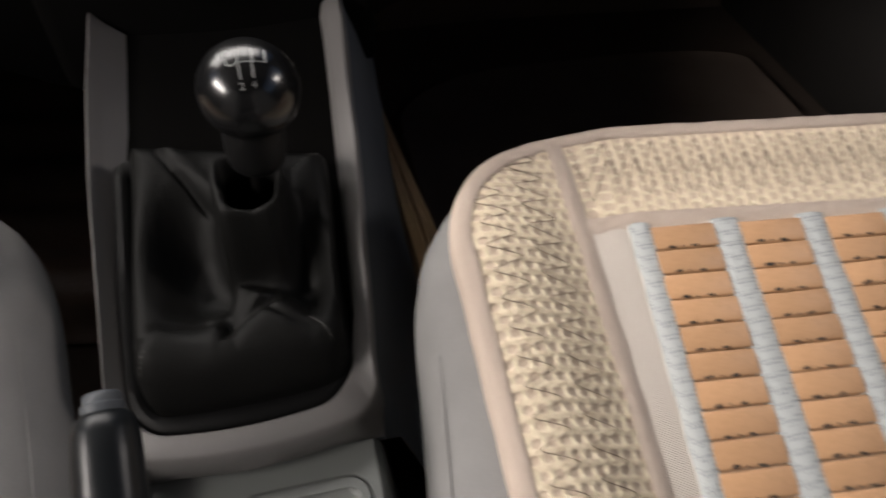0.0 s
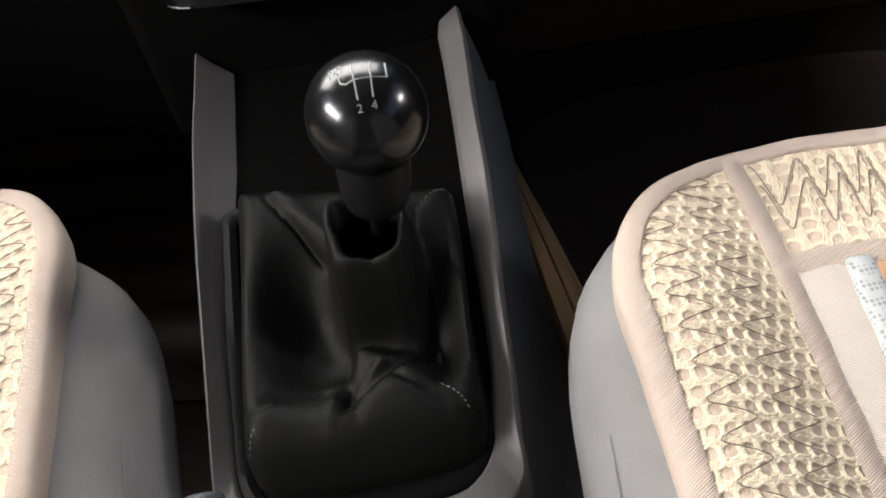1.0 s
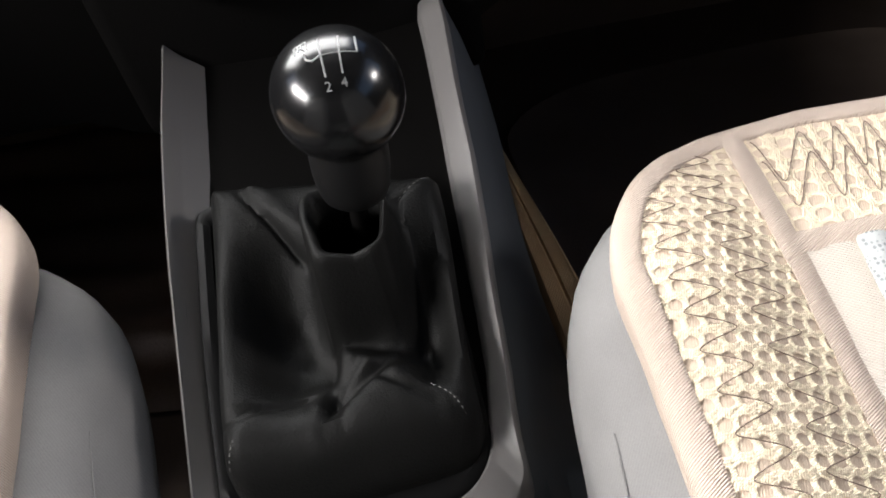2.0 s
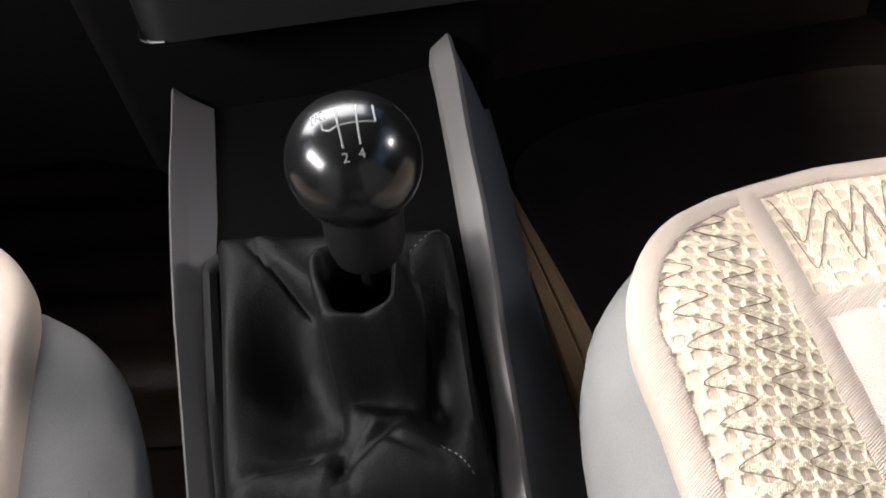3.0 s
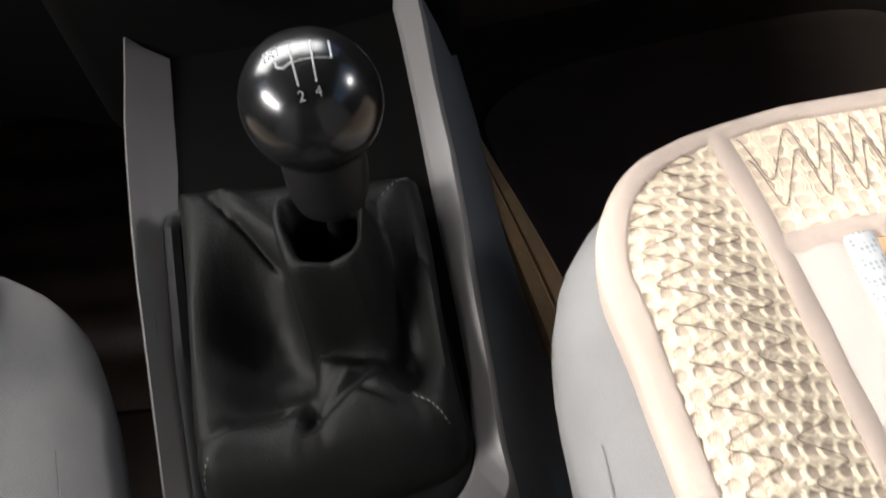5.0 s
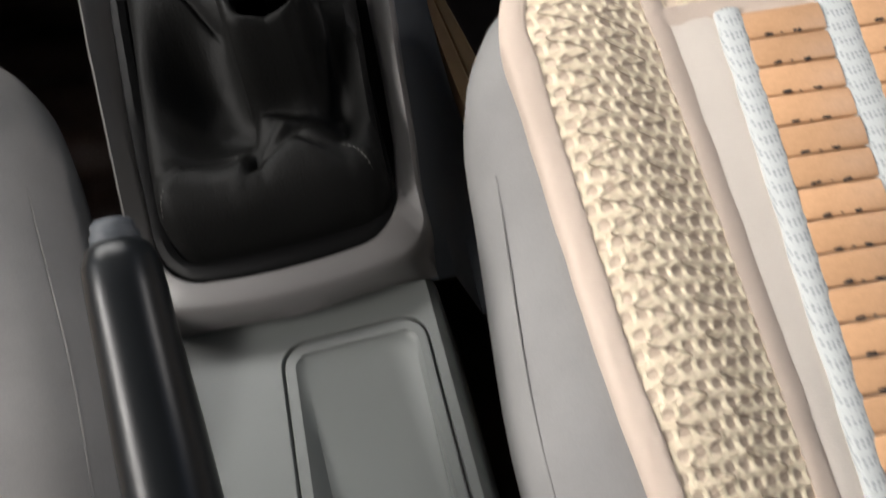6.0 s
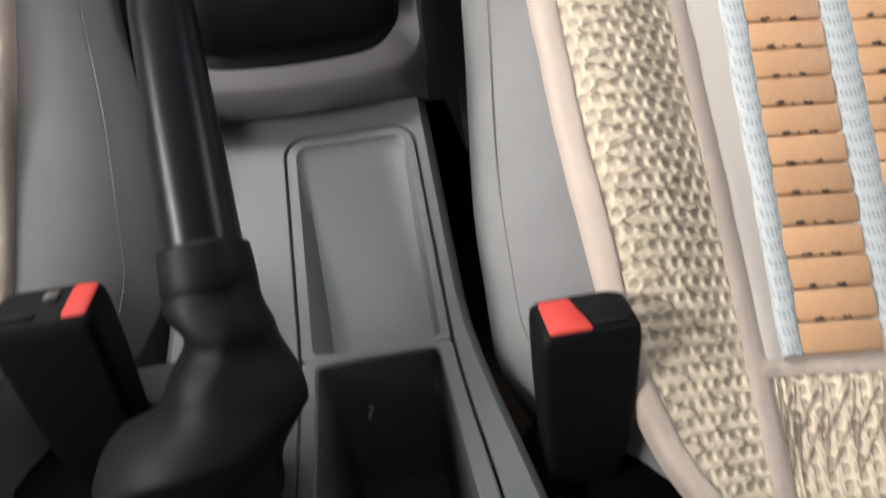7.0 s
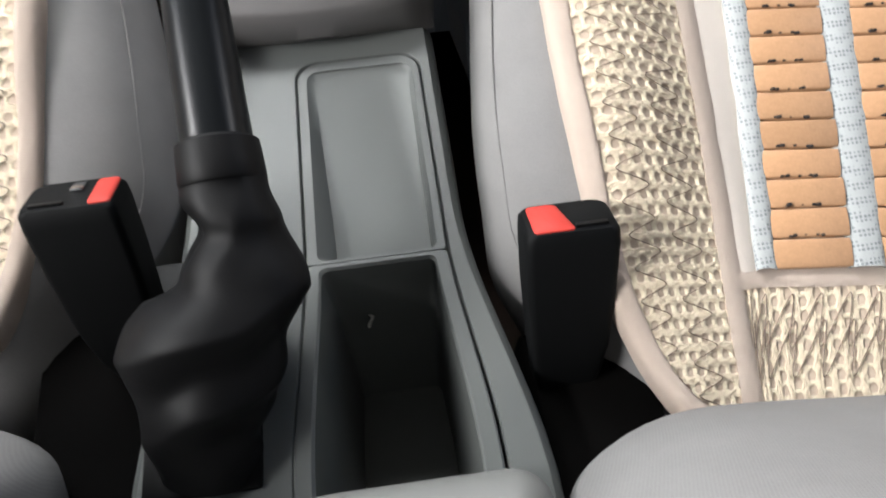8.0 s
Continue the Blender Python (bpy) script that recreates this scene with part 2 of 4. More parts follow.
# ---- cabin shell ----
bm = fresh()
block(bm, -0.80, 0.86, -1.3, 1.15, -0.04, 0.03, 0.004)
solid("floor", bm, CARPET, "dark brown carpeted car floor", "floor")
# bulkhead in the lightened carpet tone
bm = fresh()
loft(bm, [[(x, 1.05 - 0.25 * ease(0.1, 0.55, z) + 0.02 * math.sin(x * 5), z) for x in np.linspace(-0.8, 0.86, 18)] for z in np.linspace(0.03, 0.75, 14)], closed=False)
solid("wall_front", bm, CARPET_LIT, "brown bulkhead under the dashboard in lightened carpet", "wall")
# unseen left sill set higher, to block the left lamp from the left seat
for side, x, sill in (("left", -0.80, 0.80), ("right", 0.86, 0.70)):
    bm = fresh()
    block(bm, x - 0.03, x + 0.03, -1.3, 1.15, 0.03, sill, 0.01)
    block(bm, x - 0.03, x + 0.03, -1.3, -0.62, sill, 1.20, 0.01)
    block(bm, x - 0.03, x + 0.03, 0.55, 1.15, sill, 1.20, 0.01)
    block(bm, x - 0.03, x + 0.03, -0.62, 0.55, 1.15, 1.20, 0.01)
    solid("wall_" + side, bm, DOOR, "dark door trim with a window opening", "wall")
bm = fresh()
block(bm, -0.83, 0.89, -1.3, 0.75, 1.20, 1.24, 0.01)
solid("ceiling", bm, LINING, "grey fabric headlining of the car", "ceiling")
bm = fresh()
block(bm, -0.83, 0.89, -1.36, -1.3, -0.04, 1.24, 0.01)
solid("wall_rear", bm, LINING, "grey rear wall of the cabin", "wall")

# ---- dashboard ----
dash = thing("dashboard", "black plastic dashboard with an overhanging centre unit", "dashboard", (0, 0.7, 0.45))
bm = fresh()
sec = [(0.62, 0.42), (0.56, 0.44), (0.53, 0.50), (0.55, 0.60), (0.62, 0.70), (0.85, 0.76), (1.12, 0.78), (1.12, 0.44)]
loft(bm, [[(x, y + 0.03 * abs(x) ** 2, z) for y, z in sec] for x in np.linspace(-0.77, 0.83, 24)], True, True)
part("dashboard_body", bm, DASH_LIT, dash)
bm = fresh()
rings = []
for z, ins, dy in ((0.462, 0.010, 0.012), (0.454, 0.003, 0.004), (0.452, 0.0, 0.0), (0.50, 0.0, 0.01), (0.60, 0.0, 0.03), (0.66, 0.01, 0.05)):
    rings.append([(x, y + dy, z - 0.006 - 0.06 * (x + 0.085) * (1 if z < 0.47 else 0)) for x, y in outline(-0.092, 0.112, 0.466, 0.62, [(0.02, 0.02)] * 4, ins)])
loft(bm, rings, True, True)
unit = part("centre_unit", bm, BLACK, dash, "gloss black centre unit with a rounded lower edge")
bm = fresh()
block(bm, -0.128, 0.108, 0.496, 0.62, 0.34, 0.53, 0.012, 3)
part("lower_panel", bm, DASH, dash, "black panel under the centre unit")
for x0, x1, low in ((0.104, 0.82, lambda x: 0.40 - 0.06 * ease(0.20, 0.10, x)), (-0.76, -0.128, lambda x: 0.333 - 0.03 * ease(-0.20, -0.13, x))):
    bm = fresh()
    rows = []
    for x in np.linspace(x0, x1, 22):
        z = low(x)
        rows.append([(x, 0.640, z + 0.02), (x, 0.565, z), (x, 0.553, z + 0.004), (x, 0.548, z + 0.014), (x, 0.536, z + 0.10), (x, 0.530, 0.50), (x, 0.640, 0.50)])
    loft(bm, rows, True, True)
    # light painted in: right panel in the lit tone, left in the shaded one
    part("knee_panel", bm, DASH_LIT if x0 > 0 else DASH, dash, "black lower dashboard panel")
bm = fresh()
tube(bm, spline([(-0.0917, 0.482, 0.4500), (-0.0905, 0.471, 0.4488), (-0.0850, 0.4666, 0.4475), (-0.0770, 0.4656, 0.4465)], 5), 0.0008, 6)
part("trim_line", bm, CHROME, unit, "thin chrome corner trim")

# ---- centre console ----
RAMP = [(0.20, 0.282), (0.222, 0.288), (0.29, 0.322), (0.35, 0.352), (0.44, 0.388), (0.56, 0.425)]


def ramp(y):
    for (a, za), (b, zb) in zip(RAMP, RAMP[1:]):
        if y <= b:
            return za + (zb - za) * (y - a) / (b - a)
    return RAMP[-1][1]


console = thing("centre_console", "grey plastic centre console with a storage tray and an open bin", "console", (-0.018, 0.1, 0.03))


def edge_right(y):
    return 0.054 + 0.027 * ease(0.08, -0.09, y)


def edge_left(y):
    return -0.102 - 0.024 * ease(0.10, -0.09, y)


SEAM = [(0.010, 0.010), (0.014, 0.014), (0.014, 0.014), (0.010, 0.010)]


def seam_line(inset=0.0, y0=-0.093, y1=0.193):
    """The outline of the tray insert, which widens towards the rear."""
    pts = outline(-0.035, 0.045, y0, y1, SEAM, 0.0, 6, 16)
    out = []
    for x, y in pts:
        k = ease(0.06, -0.07, y)
        cx = 0.005
        s = (x - cx) / 0.040
        half = 0.040 + 0.012 * k - inset
        yy = y0 + inset + (y - y0) * (y1 - y0 - 2 * inset) / (y1 - y0)
        out.append((cx + 0.001 * k + s * half, yy))
    return out


DECK = 0.256
# deck: a skirted plate with the opening for the insert
bm = fresh()
base = outline(-1, 1, -0.098, 0.2135, [(0.05, 0.004)] * 4, 0.0, 6, 16)


def deck_ring(off, z):
    return [((edge_right(y) + off if x > 0 else edge_left(y) - off) if abs(x) > 0.93 else (edge_left(y) - off + (x + 1) / 2 * (edge_right(y) - edge_left(y) + 2 * off)), y, z) for x, y in base]


loft(bm, [deck_ring(0.020, 0.03), deck_ring(0.012, 0.15), deck_ring(0.003, DECK - 0.012), deck_ring(0.001, DECK - 0.004), deck_ring(-0.003, DECK), [(*p, DECK) for p in seam_line(-0.0012)], [(*p, DECK - 0.0012) for p in seam_line(-0.0004)], [(*p, DECK - 0.012) for p in seam_line(-0.0002)]])
part("deck", bm, GREY, console)
bm = fresh()
# insert: flush rim, sloping tray floor
tray_in = [(0.004, 0.004), (0.008, 0.008), (0.008, 0.008), (0.004, 0.004)]


def tray_floor(y):
    return DECK - 0.0025 - 0.0125 * ease(0.19, 0.045, y)


top = outline(-0.0285, 0.0395, 0.0505, 0.186, tray_in, 0.0, 6, 16)
flo = outline(-0.0235, 0.0365, 0.0535, 0.182, tray_in, 0.0, 6, 16)
rim = outline(-0.0344, 0.0444, 0.0488, 0.1924, [(0.002, 0.002), (0.0135, 0.0135), (0.0135, 0.0135), (0.002, 0.002)], 0.0, 6, 16)
rim = [(x + (x - 0.005) / 0.04 * 0.012 * ease(0.06, -0.07, y), y) for x, y in rim]
wedge = [(x + (0.0045 * (1 - ease(0.045, 0.185, y)) if x < 0 else 0.0), y) for x, y in flo]
loft(bm, [[(*p, DECK - 0.012) for p in rim], [(*p, DECK - 0.0008) for p in rim], [(x + (0.0008 if x < 0 else -0.0008), y, DECK) for x, y in rim], [(*p, DECK) for p in top], [(x + (0.001 if x < 0 else -0.001), y, DECK - 0.001) for x, y in top], [(x, y, tray_floor(y)) for x, y in wedge]], False, True)
part("tray", bm, GREY, console, "shallow grey storage tray with a sloping floor")
bm = fresh()
mouth = outline(-0.0345, 0.0445, -0.0920, 0.0484, [(0.010, 0.010), (0.003, 0.003), (0.003, 0.003), (0.010, 0.010)], 0.0, 6, 16)


def widen(pts, k, dx=0.0):
    return [(0.005 + (x - 0.005) * (1 + 0.30 * ease(0.06, -0.07, y)) * k + dx, y) for x, y in pts]


hole = [(0.004, 0.004)] * 4
h1 = widen(outline(-0.0265, 0.0365, -0.0880, 0.0445, hole, 0.0, 6, 16), 1.0)
h2 = widen(outline(-0.0235, 0.0340, -0.0840, 0.034, hole, 0.0, 6, 16), 1.0)
h3 = widen(outline(-0.0185, 0.0300, -0.0800, 0.004, hole, 0.0, 6, 16), 1.0)
loft(bm, [[(*p, DECK - 0.02) for p in widen(mouth, 1.0)], [(*p, DECK - 0.0008) for p in widen(mouth, 1.0)], [(*p, DECK) for p in widen(mouth, 0.98)], [(*p, DECK) for p in widen(outline(-0.0278, 0.0375, -0.0890, 0.0462, hole, 0.0, 6, 16), 1.0)], [(*p, DECK - 0.0015) for p in h1], [(*p, 0.195) for p in h2], [(*p, 0.128) for p in h3]], False, True)
part("bin", bm, GREY, console, "deep open dark storage bin", 30)
bm = fresh()
tube(bm, spline([(-0.0065, 0.0335, 0.2075), (-0.0045, 0.0330, 0.2050), (-0.0068, 0.0310, 0.2005), (-0.0080, 0.0295, 0.1965)], 4), [0.0007] * 4 + [0.0011] * 4 + [0.0012] * 4 + [0.0006], 6)
solid("paper_scrap", bm, PAPER, "tiny pale scrap stuck inside the storage bin", "scrap", "")

# surround of the gear lever with raised side bezels that run up to the dashboard
SUR = [(0.020, 0.016), (0.012, 0.012), (0.012, 0.012), (0.020, 0.016)]


def bow(x, y):
    """The rear edge of the surround bows towards the rear in the middle."""
    return 0.010 * max(0, 1 - ((x + 0.020) / 0.075) ** 2) * ease(0.262, 0.225, y)


def slope_in(ring):
    """The tops of the bezels fall towards the lever along the sides."""
    return [(x, y, z - 0.0080 * ease(0.225, 0.262, y)) for x, y, z in ring]


SIDE_Y = (0.20, 0.25, 0.28, 0.31, 0.34, 0.38, 0.42, 0.47, 0.60)
OUTER_L = (-0.0985, -0.0985, -0.0985, -0.0985, -0.0985, -0.0990, -0.0985, -0.0965, -0.0940)
OUTER_R = (0.0600, 0.0605, 0.0645, 0.0668, 0.0705, 0.0745, 0.0764, 0.0810, 0.0840)
INNER_L = (-0.0880, -0.0885, -0.0893, -0.0900, -0.0905, -0.0905, -0.0890, -0.0870, -0.0860)
INNER_R = (0.0475, 0.0480, 0.0545, 0.0570, 0.0585, 0.0608, 0.0636, 0.0665, 0.0705)
FOOT_L = (-0.0850, -0.0860, -0.0868, -0.0860, -0.0840, -0.0800, -0.0755, -0.0745, -0.0740)


def sur_ring(inset, dz):
    out = []
    for x, y in outline(-0.1, 0.06, 0.2160, 0.60, SUR, inset, 8, 24):
        if x < -0.018:
            x += float(np.interp(y, SIDE_Y, OUTER_L)) + 0.1
        else:
            x += float(np.interp(y, SIDE_Y, OUTER_R)) - 0.06
        out.append((x, y - bow(x, y), ramp(y) + dz))
    return out


def sur_inner(y0, dz, rad, left, right):
    out = []
    for x, y in outline(-0.09, 0.05, y0, 0.59, [(rad, rad), (0.01, 0.01), (0.01, 0.01), (rad, rad)], 0.0, 8, 24):
        if x < -0.018:
            x += float(np.interp(y, SIDE_Y, left)) + 0.09
        else:
            x += float(np.interp(y, SIDE_Y, right)) - 0.05
        out.append((x, y - bow(x, y), ramp(y) + dz))
    return out


bm = fresh()
loft(bm, [[(x, 0.2145, 0.2535) if y < 0.225 else (x, y, z - 0.035) for x, y, z in sur_ring(-0.002, 0)], [(x, y, z - 0.020) for x, y, z in sur_ring(-0.001, 0)], [(x, y, z - 0.007) for x, y, z in sur_ring(0.0, 0)], [(x, y, z - 0.0022) for x, y, z in sur_ring(0.0012, 0)], sur_ring(0.003, 0), slope_in(sur_inner(0.2290, 0.0, 0.024, INNER_L, INNER_R)), slope_in(sur_inner(0.2300, -0.0015, 0.024, [x + 0.0012 for x in INNER_L], [x - 0.0010 for x in INNER_R])), sur_inner(0.2320, -0.020, 0.022, FOOT_L, [x - 0.0030 for x in INNER_R])])
part("surround", bm, BEZEL, console, "silver-grey painted bezel round the gear lever")
bm = fresh()
rows = []
for y in np.linspace(0.235, 0.585, 24):
    xl, xr = float(np.interp(y, SIDE_Y, FOOT_L)) - 0.002, float(np.interp(y, SIDE_Y, INNER_R)) - 0.001
    rows.append([(xl + (xr - xl) * i / 8, y, ramp(y) - 0.0195 - 0.004 * math.sin(math.pi * i / 8)) for i in range(9)])
loft(bm, rows, closed=False)
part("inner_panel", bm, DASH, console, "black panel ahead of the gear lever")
# dark side panels below the bezels
for sgn in (1, -1):
    bm = fresh()
    rows = []
    for y in np.linspace(0.214, 0.62, 18):
        if sgn > 0:
            xt, zt = float(np.interp(y, SIDE_Y, OUTER_R)) - 0.001, ramp(y) - 0.006
            prof = [(xt - 0.006, zt), (xt, zt - 0.001), (xt + 0.010, zt - 0.03), (xt + 0.026, zt - 0.09), (0.114, 0.198), (0.116, 0.03)]
        else:
            xt, zt = float(np.interp(y, SIDE_Y, OUTER_L)) + 0.001, ramp(y) - 0.006
            prof = [(xt + 0.006, zt), (xt, zt - 0.001), (xt - 0.006, zt - 0.03), (xt - 0.016, zt - 0.09), (-0.135, 0.15), (-0.145, 0.03)]
        if y < 0.222:
            prof = [(x, min(z, 0.25)) for x, z in prof]
        rows.append([(x, y, z) for x, z in prof])
    loft(bm, rows, closed=False)
    part("side_panel", bm, SIDE, console, "dark slate side panel of the console")
bm = fresh()
# rear box with a rounded lid behind the bin
rings = []
for z, ins in ((0.03, 0.0), (0.20, 0.0), (0.262, 0.0), (0.277, 0.002), (0.286, 0.007), (0.291, 0.016), (0.293, 0.03)):
    rings.append([(x, y - 0.030 * ease(-0.03, -0.14, x), z) for x, y in outline(-0.135, 0.076, -0.40, -0.0735, [(0.01, 0.01), (0.020, 0.020), (0.05, 0.02), (0.01, 0.01)], ins)])
loft(bm, rings, True, True)
part("rear_box", bm, GREY_LID, console, "pale grey rear box of the console")

# ---- gear lever ----
lever = thing("gear_lever", "black gear lever with a round glossy knob and a leather gaiter", "gear lever", (-0.01, 0.30, 0.30))
bm = fresh()


def boot_ring(ins, dz, rad=0.020):
    pts = outline(-0.0845, 0.0455, 0.2330, 0.3720, [(rad, rad), (0.010, 0.010), (0.010, 0.010), (rad, rad)], ins, 8, 10)
    return [(x, y - bow(x, y) + front(x, y), ramp(y) + dz) for x, y in pts]


def front(x, y):
    """The front edge of the gaiter runs askew."""
    return (0.014 - 0.18 * (x + 0.05)) * ease(0.30, 0.372, y)


loft(bm, [boot_ring(-0.0012, -0.020), boot_ring(-0.0012, -0.0065), boot_ring(0.0, -0.0045), boot_ring(0.004, -0.004), boot_ring(0.0075, -0.0065), boot_ring(0.0085, -0.012)])
part("gaiter_frame", bm, BLACK, lever, "black plastic gaiter frame")

# leather gaiter: a boxy skirt, a puffed ridge, then folds that rise to the cuff round the shaft
CUFF = Vector((0.004, 0.318, 0.0))
TONGUE, TIP = Vector((0.0045, 0.300, 0.0)), Vector((-0.0226, 0.261, 0.0))


def near_line(x, y, a, b, reach):
    """Nearness (0 to 1) to the line from a to b, fading at its ends; and on which side the place lies."""
    d, q = Vector((b[0] - a[0], b[1] - a[1])), Vector((x - a[0], y - a[1]))
    f = q.dot(d) / d.length_squared
    off = (q.x * d.y - q.y * d.x) / d.length
    return math.exp(-(off / reach) ** 2) * ease(-0.15, 0.12, f) * ease(1.15, 0.88, f), off


def flare(q):
    """The cuff is narrow at its rear lip and opens towards the dashboard."""
    return 0.95 + 0.27 * ease(-1.0, 0.3, q)


def gaiter_z(x, y):
    """Height of the leather: pillows round the rim, pockets beside the lever, a tongue that hangs from the cuff to a point."""
    z = ramp(y) + 0.0268 - 0.009 * ease(0.30, 0.36, y)
    z += 0.0025 * math.exp(-((y - 0.250) / 0.013) ** 2)
    ry = (y - CUFF.y) / 0.0183
    rx = (x - CUFF.x) / (0.0150 * flare(ry))
    rho = (abs(rx) ** 4 + abs(ry) ** 4) ** 0.25
    pull = math.exp(-max(0.0, rho - 1) / 0.20)
    z += (0.3865 + 0.004 * max(-1.2, min(1.2, ry)) + 0.003 * min(1.5, abs(rx)) - z) * pull ** 1.2
    z -= 0.036 * math.exp(-((((x + 0.036) / 0.0245) ** 2 + ((y - 0.304) / 0.034) ** 2) ** 1.3)) * (1 - pull)
    z -= 0.032 * math.exp(-((((x - 0.028) / 0.0130) ** 2 + ((y - 0.298) / 0.032) ** 2) ** 1.3)) * (1 - pull)
    z -= 0.021 * math.exp(-((((x + 0.003) / 0.0210) ** 2 + ((y - 0.287) / 0.0135) ** 2) ** 1.3)) * (1 - pull)
    d = TIP - TONGUE
    q = Vector((x, y, 0)) - TONGUE
    along = q.dot(d) / d.length_squared
    side = (q.x * d.y - q.y * d.x) / d.length
    half = 0.0172 * max(0.0, 1 - along) ** 0.75
    hang = 0.3845 - 0.038 * ease(0.0, 0.22, along) - 0.030 * max(0.0, along) + 0.0022 * math.sin(math.pi * min(1, max(0, along))) * (1 - (side / 0.016) ** 2)
    on = ease(half + 0.0055, half - 0.0035, abs(side)) * ease(0.0, 0.10, along) * ease(1.22, 0.88, along)
    on *= ease(0.15, 0.48, along) * (1 - pull)
    z += (hang - z) * on
    z -= 0.0028 * math.exp(-((abs(side) - half - 0.001) / 0.0045) ** 2) * ease(0.25, 0.55, along) * ease(1.2, 1.0, along)
    z += 0.0018 * near_line(x, y, (0.0005, 0.280), TIP, 0.0040)[0]
    z -= 0.0008 * near_line(x, y, (-0.0050, 0.283), (-0.0225, 0.265), 0.0030)[0]
    z -= 0.0034 * near_line(x, y, (-0.072, 0.264), (-0.030, 0.2727), 0.0022)[0]
    z -= 0.0034 * near_line(x, y, (0.004, 0.2690), (0.039, 0.2450), 0.0022)[0]
    z -= 0.0045 * near_line(x, y, (-0.053, 0.372), (-0.024, 0.333), 0.0020)[0]
    z += 0.0040 * near_line(x, y, (-0.047, 0.374), (-0.018, 0.338), 0.0050)[0]
    z -= 0.0024 * near_line(x, y, (0.029, 0.356), (0.024, 0.325), 0.0022)[0]
    z += 0.0008 * noise.noise((x * 60, y * 60, 3)) + 0.0003 * noise.noise((x * 210, y * 210, 8))
    return z


rings = []
RIM = (-0.0825, 0.0510, 0.2330, 0.3720, [(0.02, 0.02), (0.01, 0.01), (0.01, 0.01), (0.02, 0.02)])
corner = outline(*RIM, 0.0075, 8, 40)
N = len(corner)
for ins, dz in ((0.0, -0.55), (-0.0007, 0.0), (-0.0002, 0.38), (0.0022, 0.68), (0.0060, 0.88), (0.0110, 0.98), (0.0165, 1.0)):
    ring = []
    for x, y in outline(*RIM, 0.0075 + ins, 8, 40):
        x += 0.006 * ease(0.26, 0.36, y) * (ease(-0.04, -0.07, x) + ease(0.01, 0.04, x))
        y += 0.005 * ease(0.30, 0.24, y) * max(0, dz) - bow(x, y) + front(x, y)
        ring.append(Vector((x, y, ramp(y) + (gaiter_z(x, y) - ramp(y)) * dz if dz > 0 else ramp(y) + 0.027 * dz)))
    rings.append(ring)
ridge = rings[-1]
for t in np.linspace(0.03, 1.0, 44).tolist():
    ring = []
    for p in ridge:
        ang = math.atan2((p.y - CUFF.y) / 1.22, p.x - CUFF.x)
        sq = 0.0150 / (abs(math.cos(ang)) ** 6 + abs(math.sin(ang)) ** 6) ** (1 / 6)
        x = p.x + (CUFF.x + sq * math.cos(ang) * flare(math.sin(ang)) - p.x) * t
        y = p.y + (CUFF.y + 1.22 * sq * math.sin(ang) - p.y) * t
        lip = 0.3880 + 0.0045 * max(-1.0, min(1.0, math.sin(ang))) + 0.0045 * abs(math.cos(ang))
        z = gaiter_z(x, y)
        ring.append(Vector((x, y, z + (lip - z) * ease(0.80, 0.97, t))))
    rings.append(ring)
rings.append([Vector((CUFF.x + (p.x - CUFF.x) * 0.90, CUFF.y + (p.y - CUFF.y) * 0.90, p.z - 0.0015)) for p in rings[-1]])
rings.append([Vector((CUFF.x + (p.x - CUFF.x) * 0.86, CUFF.y + (p.y - CUFF.y) * 0.86, p.z - 0.024)) for p in rings[-2]])
bm = fresh()
loft(bm, rings)
gaiter = part("gaiter", bm, HIDE, lever, "creased black leather gaiter", 60)
STITCH = shader("grey_stitching", (0.20, 0.20, 0.19), 0.7, vary=0.2)
for idx, k0, k1 in ((min(range(N), key=lambda i: (corner[i][0] - 0.0510) ** 2 + (corner[i][1] - 0.233) ** 2), 3, 8), (min(range(N), key=lambda i: (corner[i][0] - 0.0510) ** 2 + (corner[i][1] - 0.372) ** 2), 3, 9), (min(range(N), key=lambda i: (corner[i][0] + 0.0825) ** 2 + (corner[i][1] - 0.233) ** 2), 3, 6)):
    line = spline([rings[k][idx] + Vector((-0.0012, 0.0004, 0.0010)) for k in range(k0, k1)], 5)
    bm = fresh()
    for a, b in zip(line[0::2], line[1::2]):
        tube(bm, [a, a.lerp(b, 0.8)], 0.0002, 5)
    part("stitching", bm, STITCH, gaiter, "worn pale stitching")
bm = fresh()
tube(bm, [(-0.0122, 0.2225, 0.2840), (-0.0118, 0.2205, 0.2852), (-0.0114, 0.2185, 0.2850)], [0.0002, 0.00035, 0.0002], 5)
part("scratch", bm, PAPER, lever, "pale nick on the gaiter frame")
KNOB, KR = Vector((0.0172, 0.3000, 0.4612)), 0.0239
bm = fresh()
tube(bm, [(0.006, 0.330, 0.340), (0.009, 0.324, 0.380), (0.013, 0.310, 0.418), KNOB], 0.0042, 12)
# the shade inside the cuff is put into the shaft's near-black colour
part("shaft", bm, DASH, lever, "black lever shaft")
axis = (KNOB - Vector((0.008, 0.306, 0.36))).normalized()
turn = axis.to_track_quat("Z", "Y").to_matrix().to_4x4()
bm = fresh()
prof = [(0.0070, -0.0475), (0.0115, -0.0470), (0.0136, -0.0445), (0.0148, -0.0400), (0.0154, -0.0340), (0.0155, -0.026), (0.0150, -0.018)]
loft(bm, [[(r * math.cos(2 * math.pi * k / 36), r * math.sin(2 * math.pi * k / 36), z) for k in range(36)] for r, z in prof], True, True)
bm.transform(Matrix.Translation(KNOB) @ turn)
part("knob_skirt", bm, BLACK, lever, "dark grey collar below the knob")
bm = fresh()
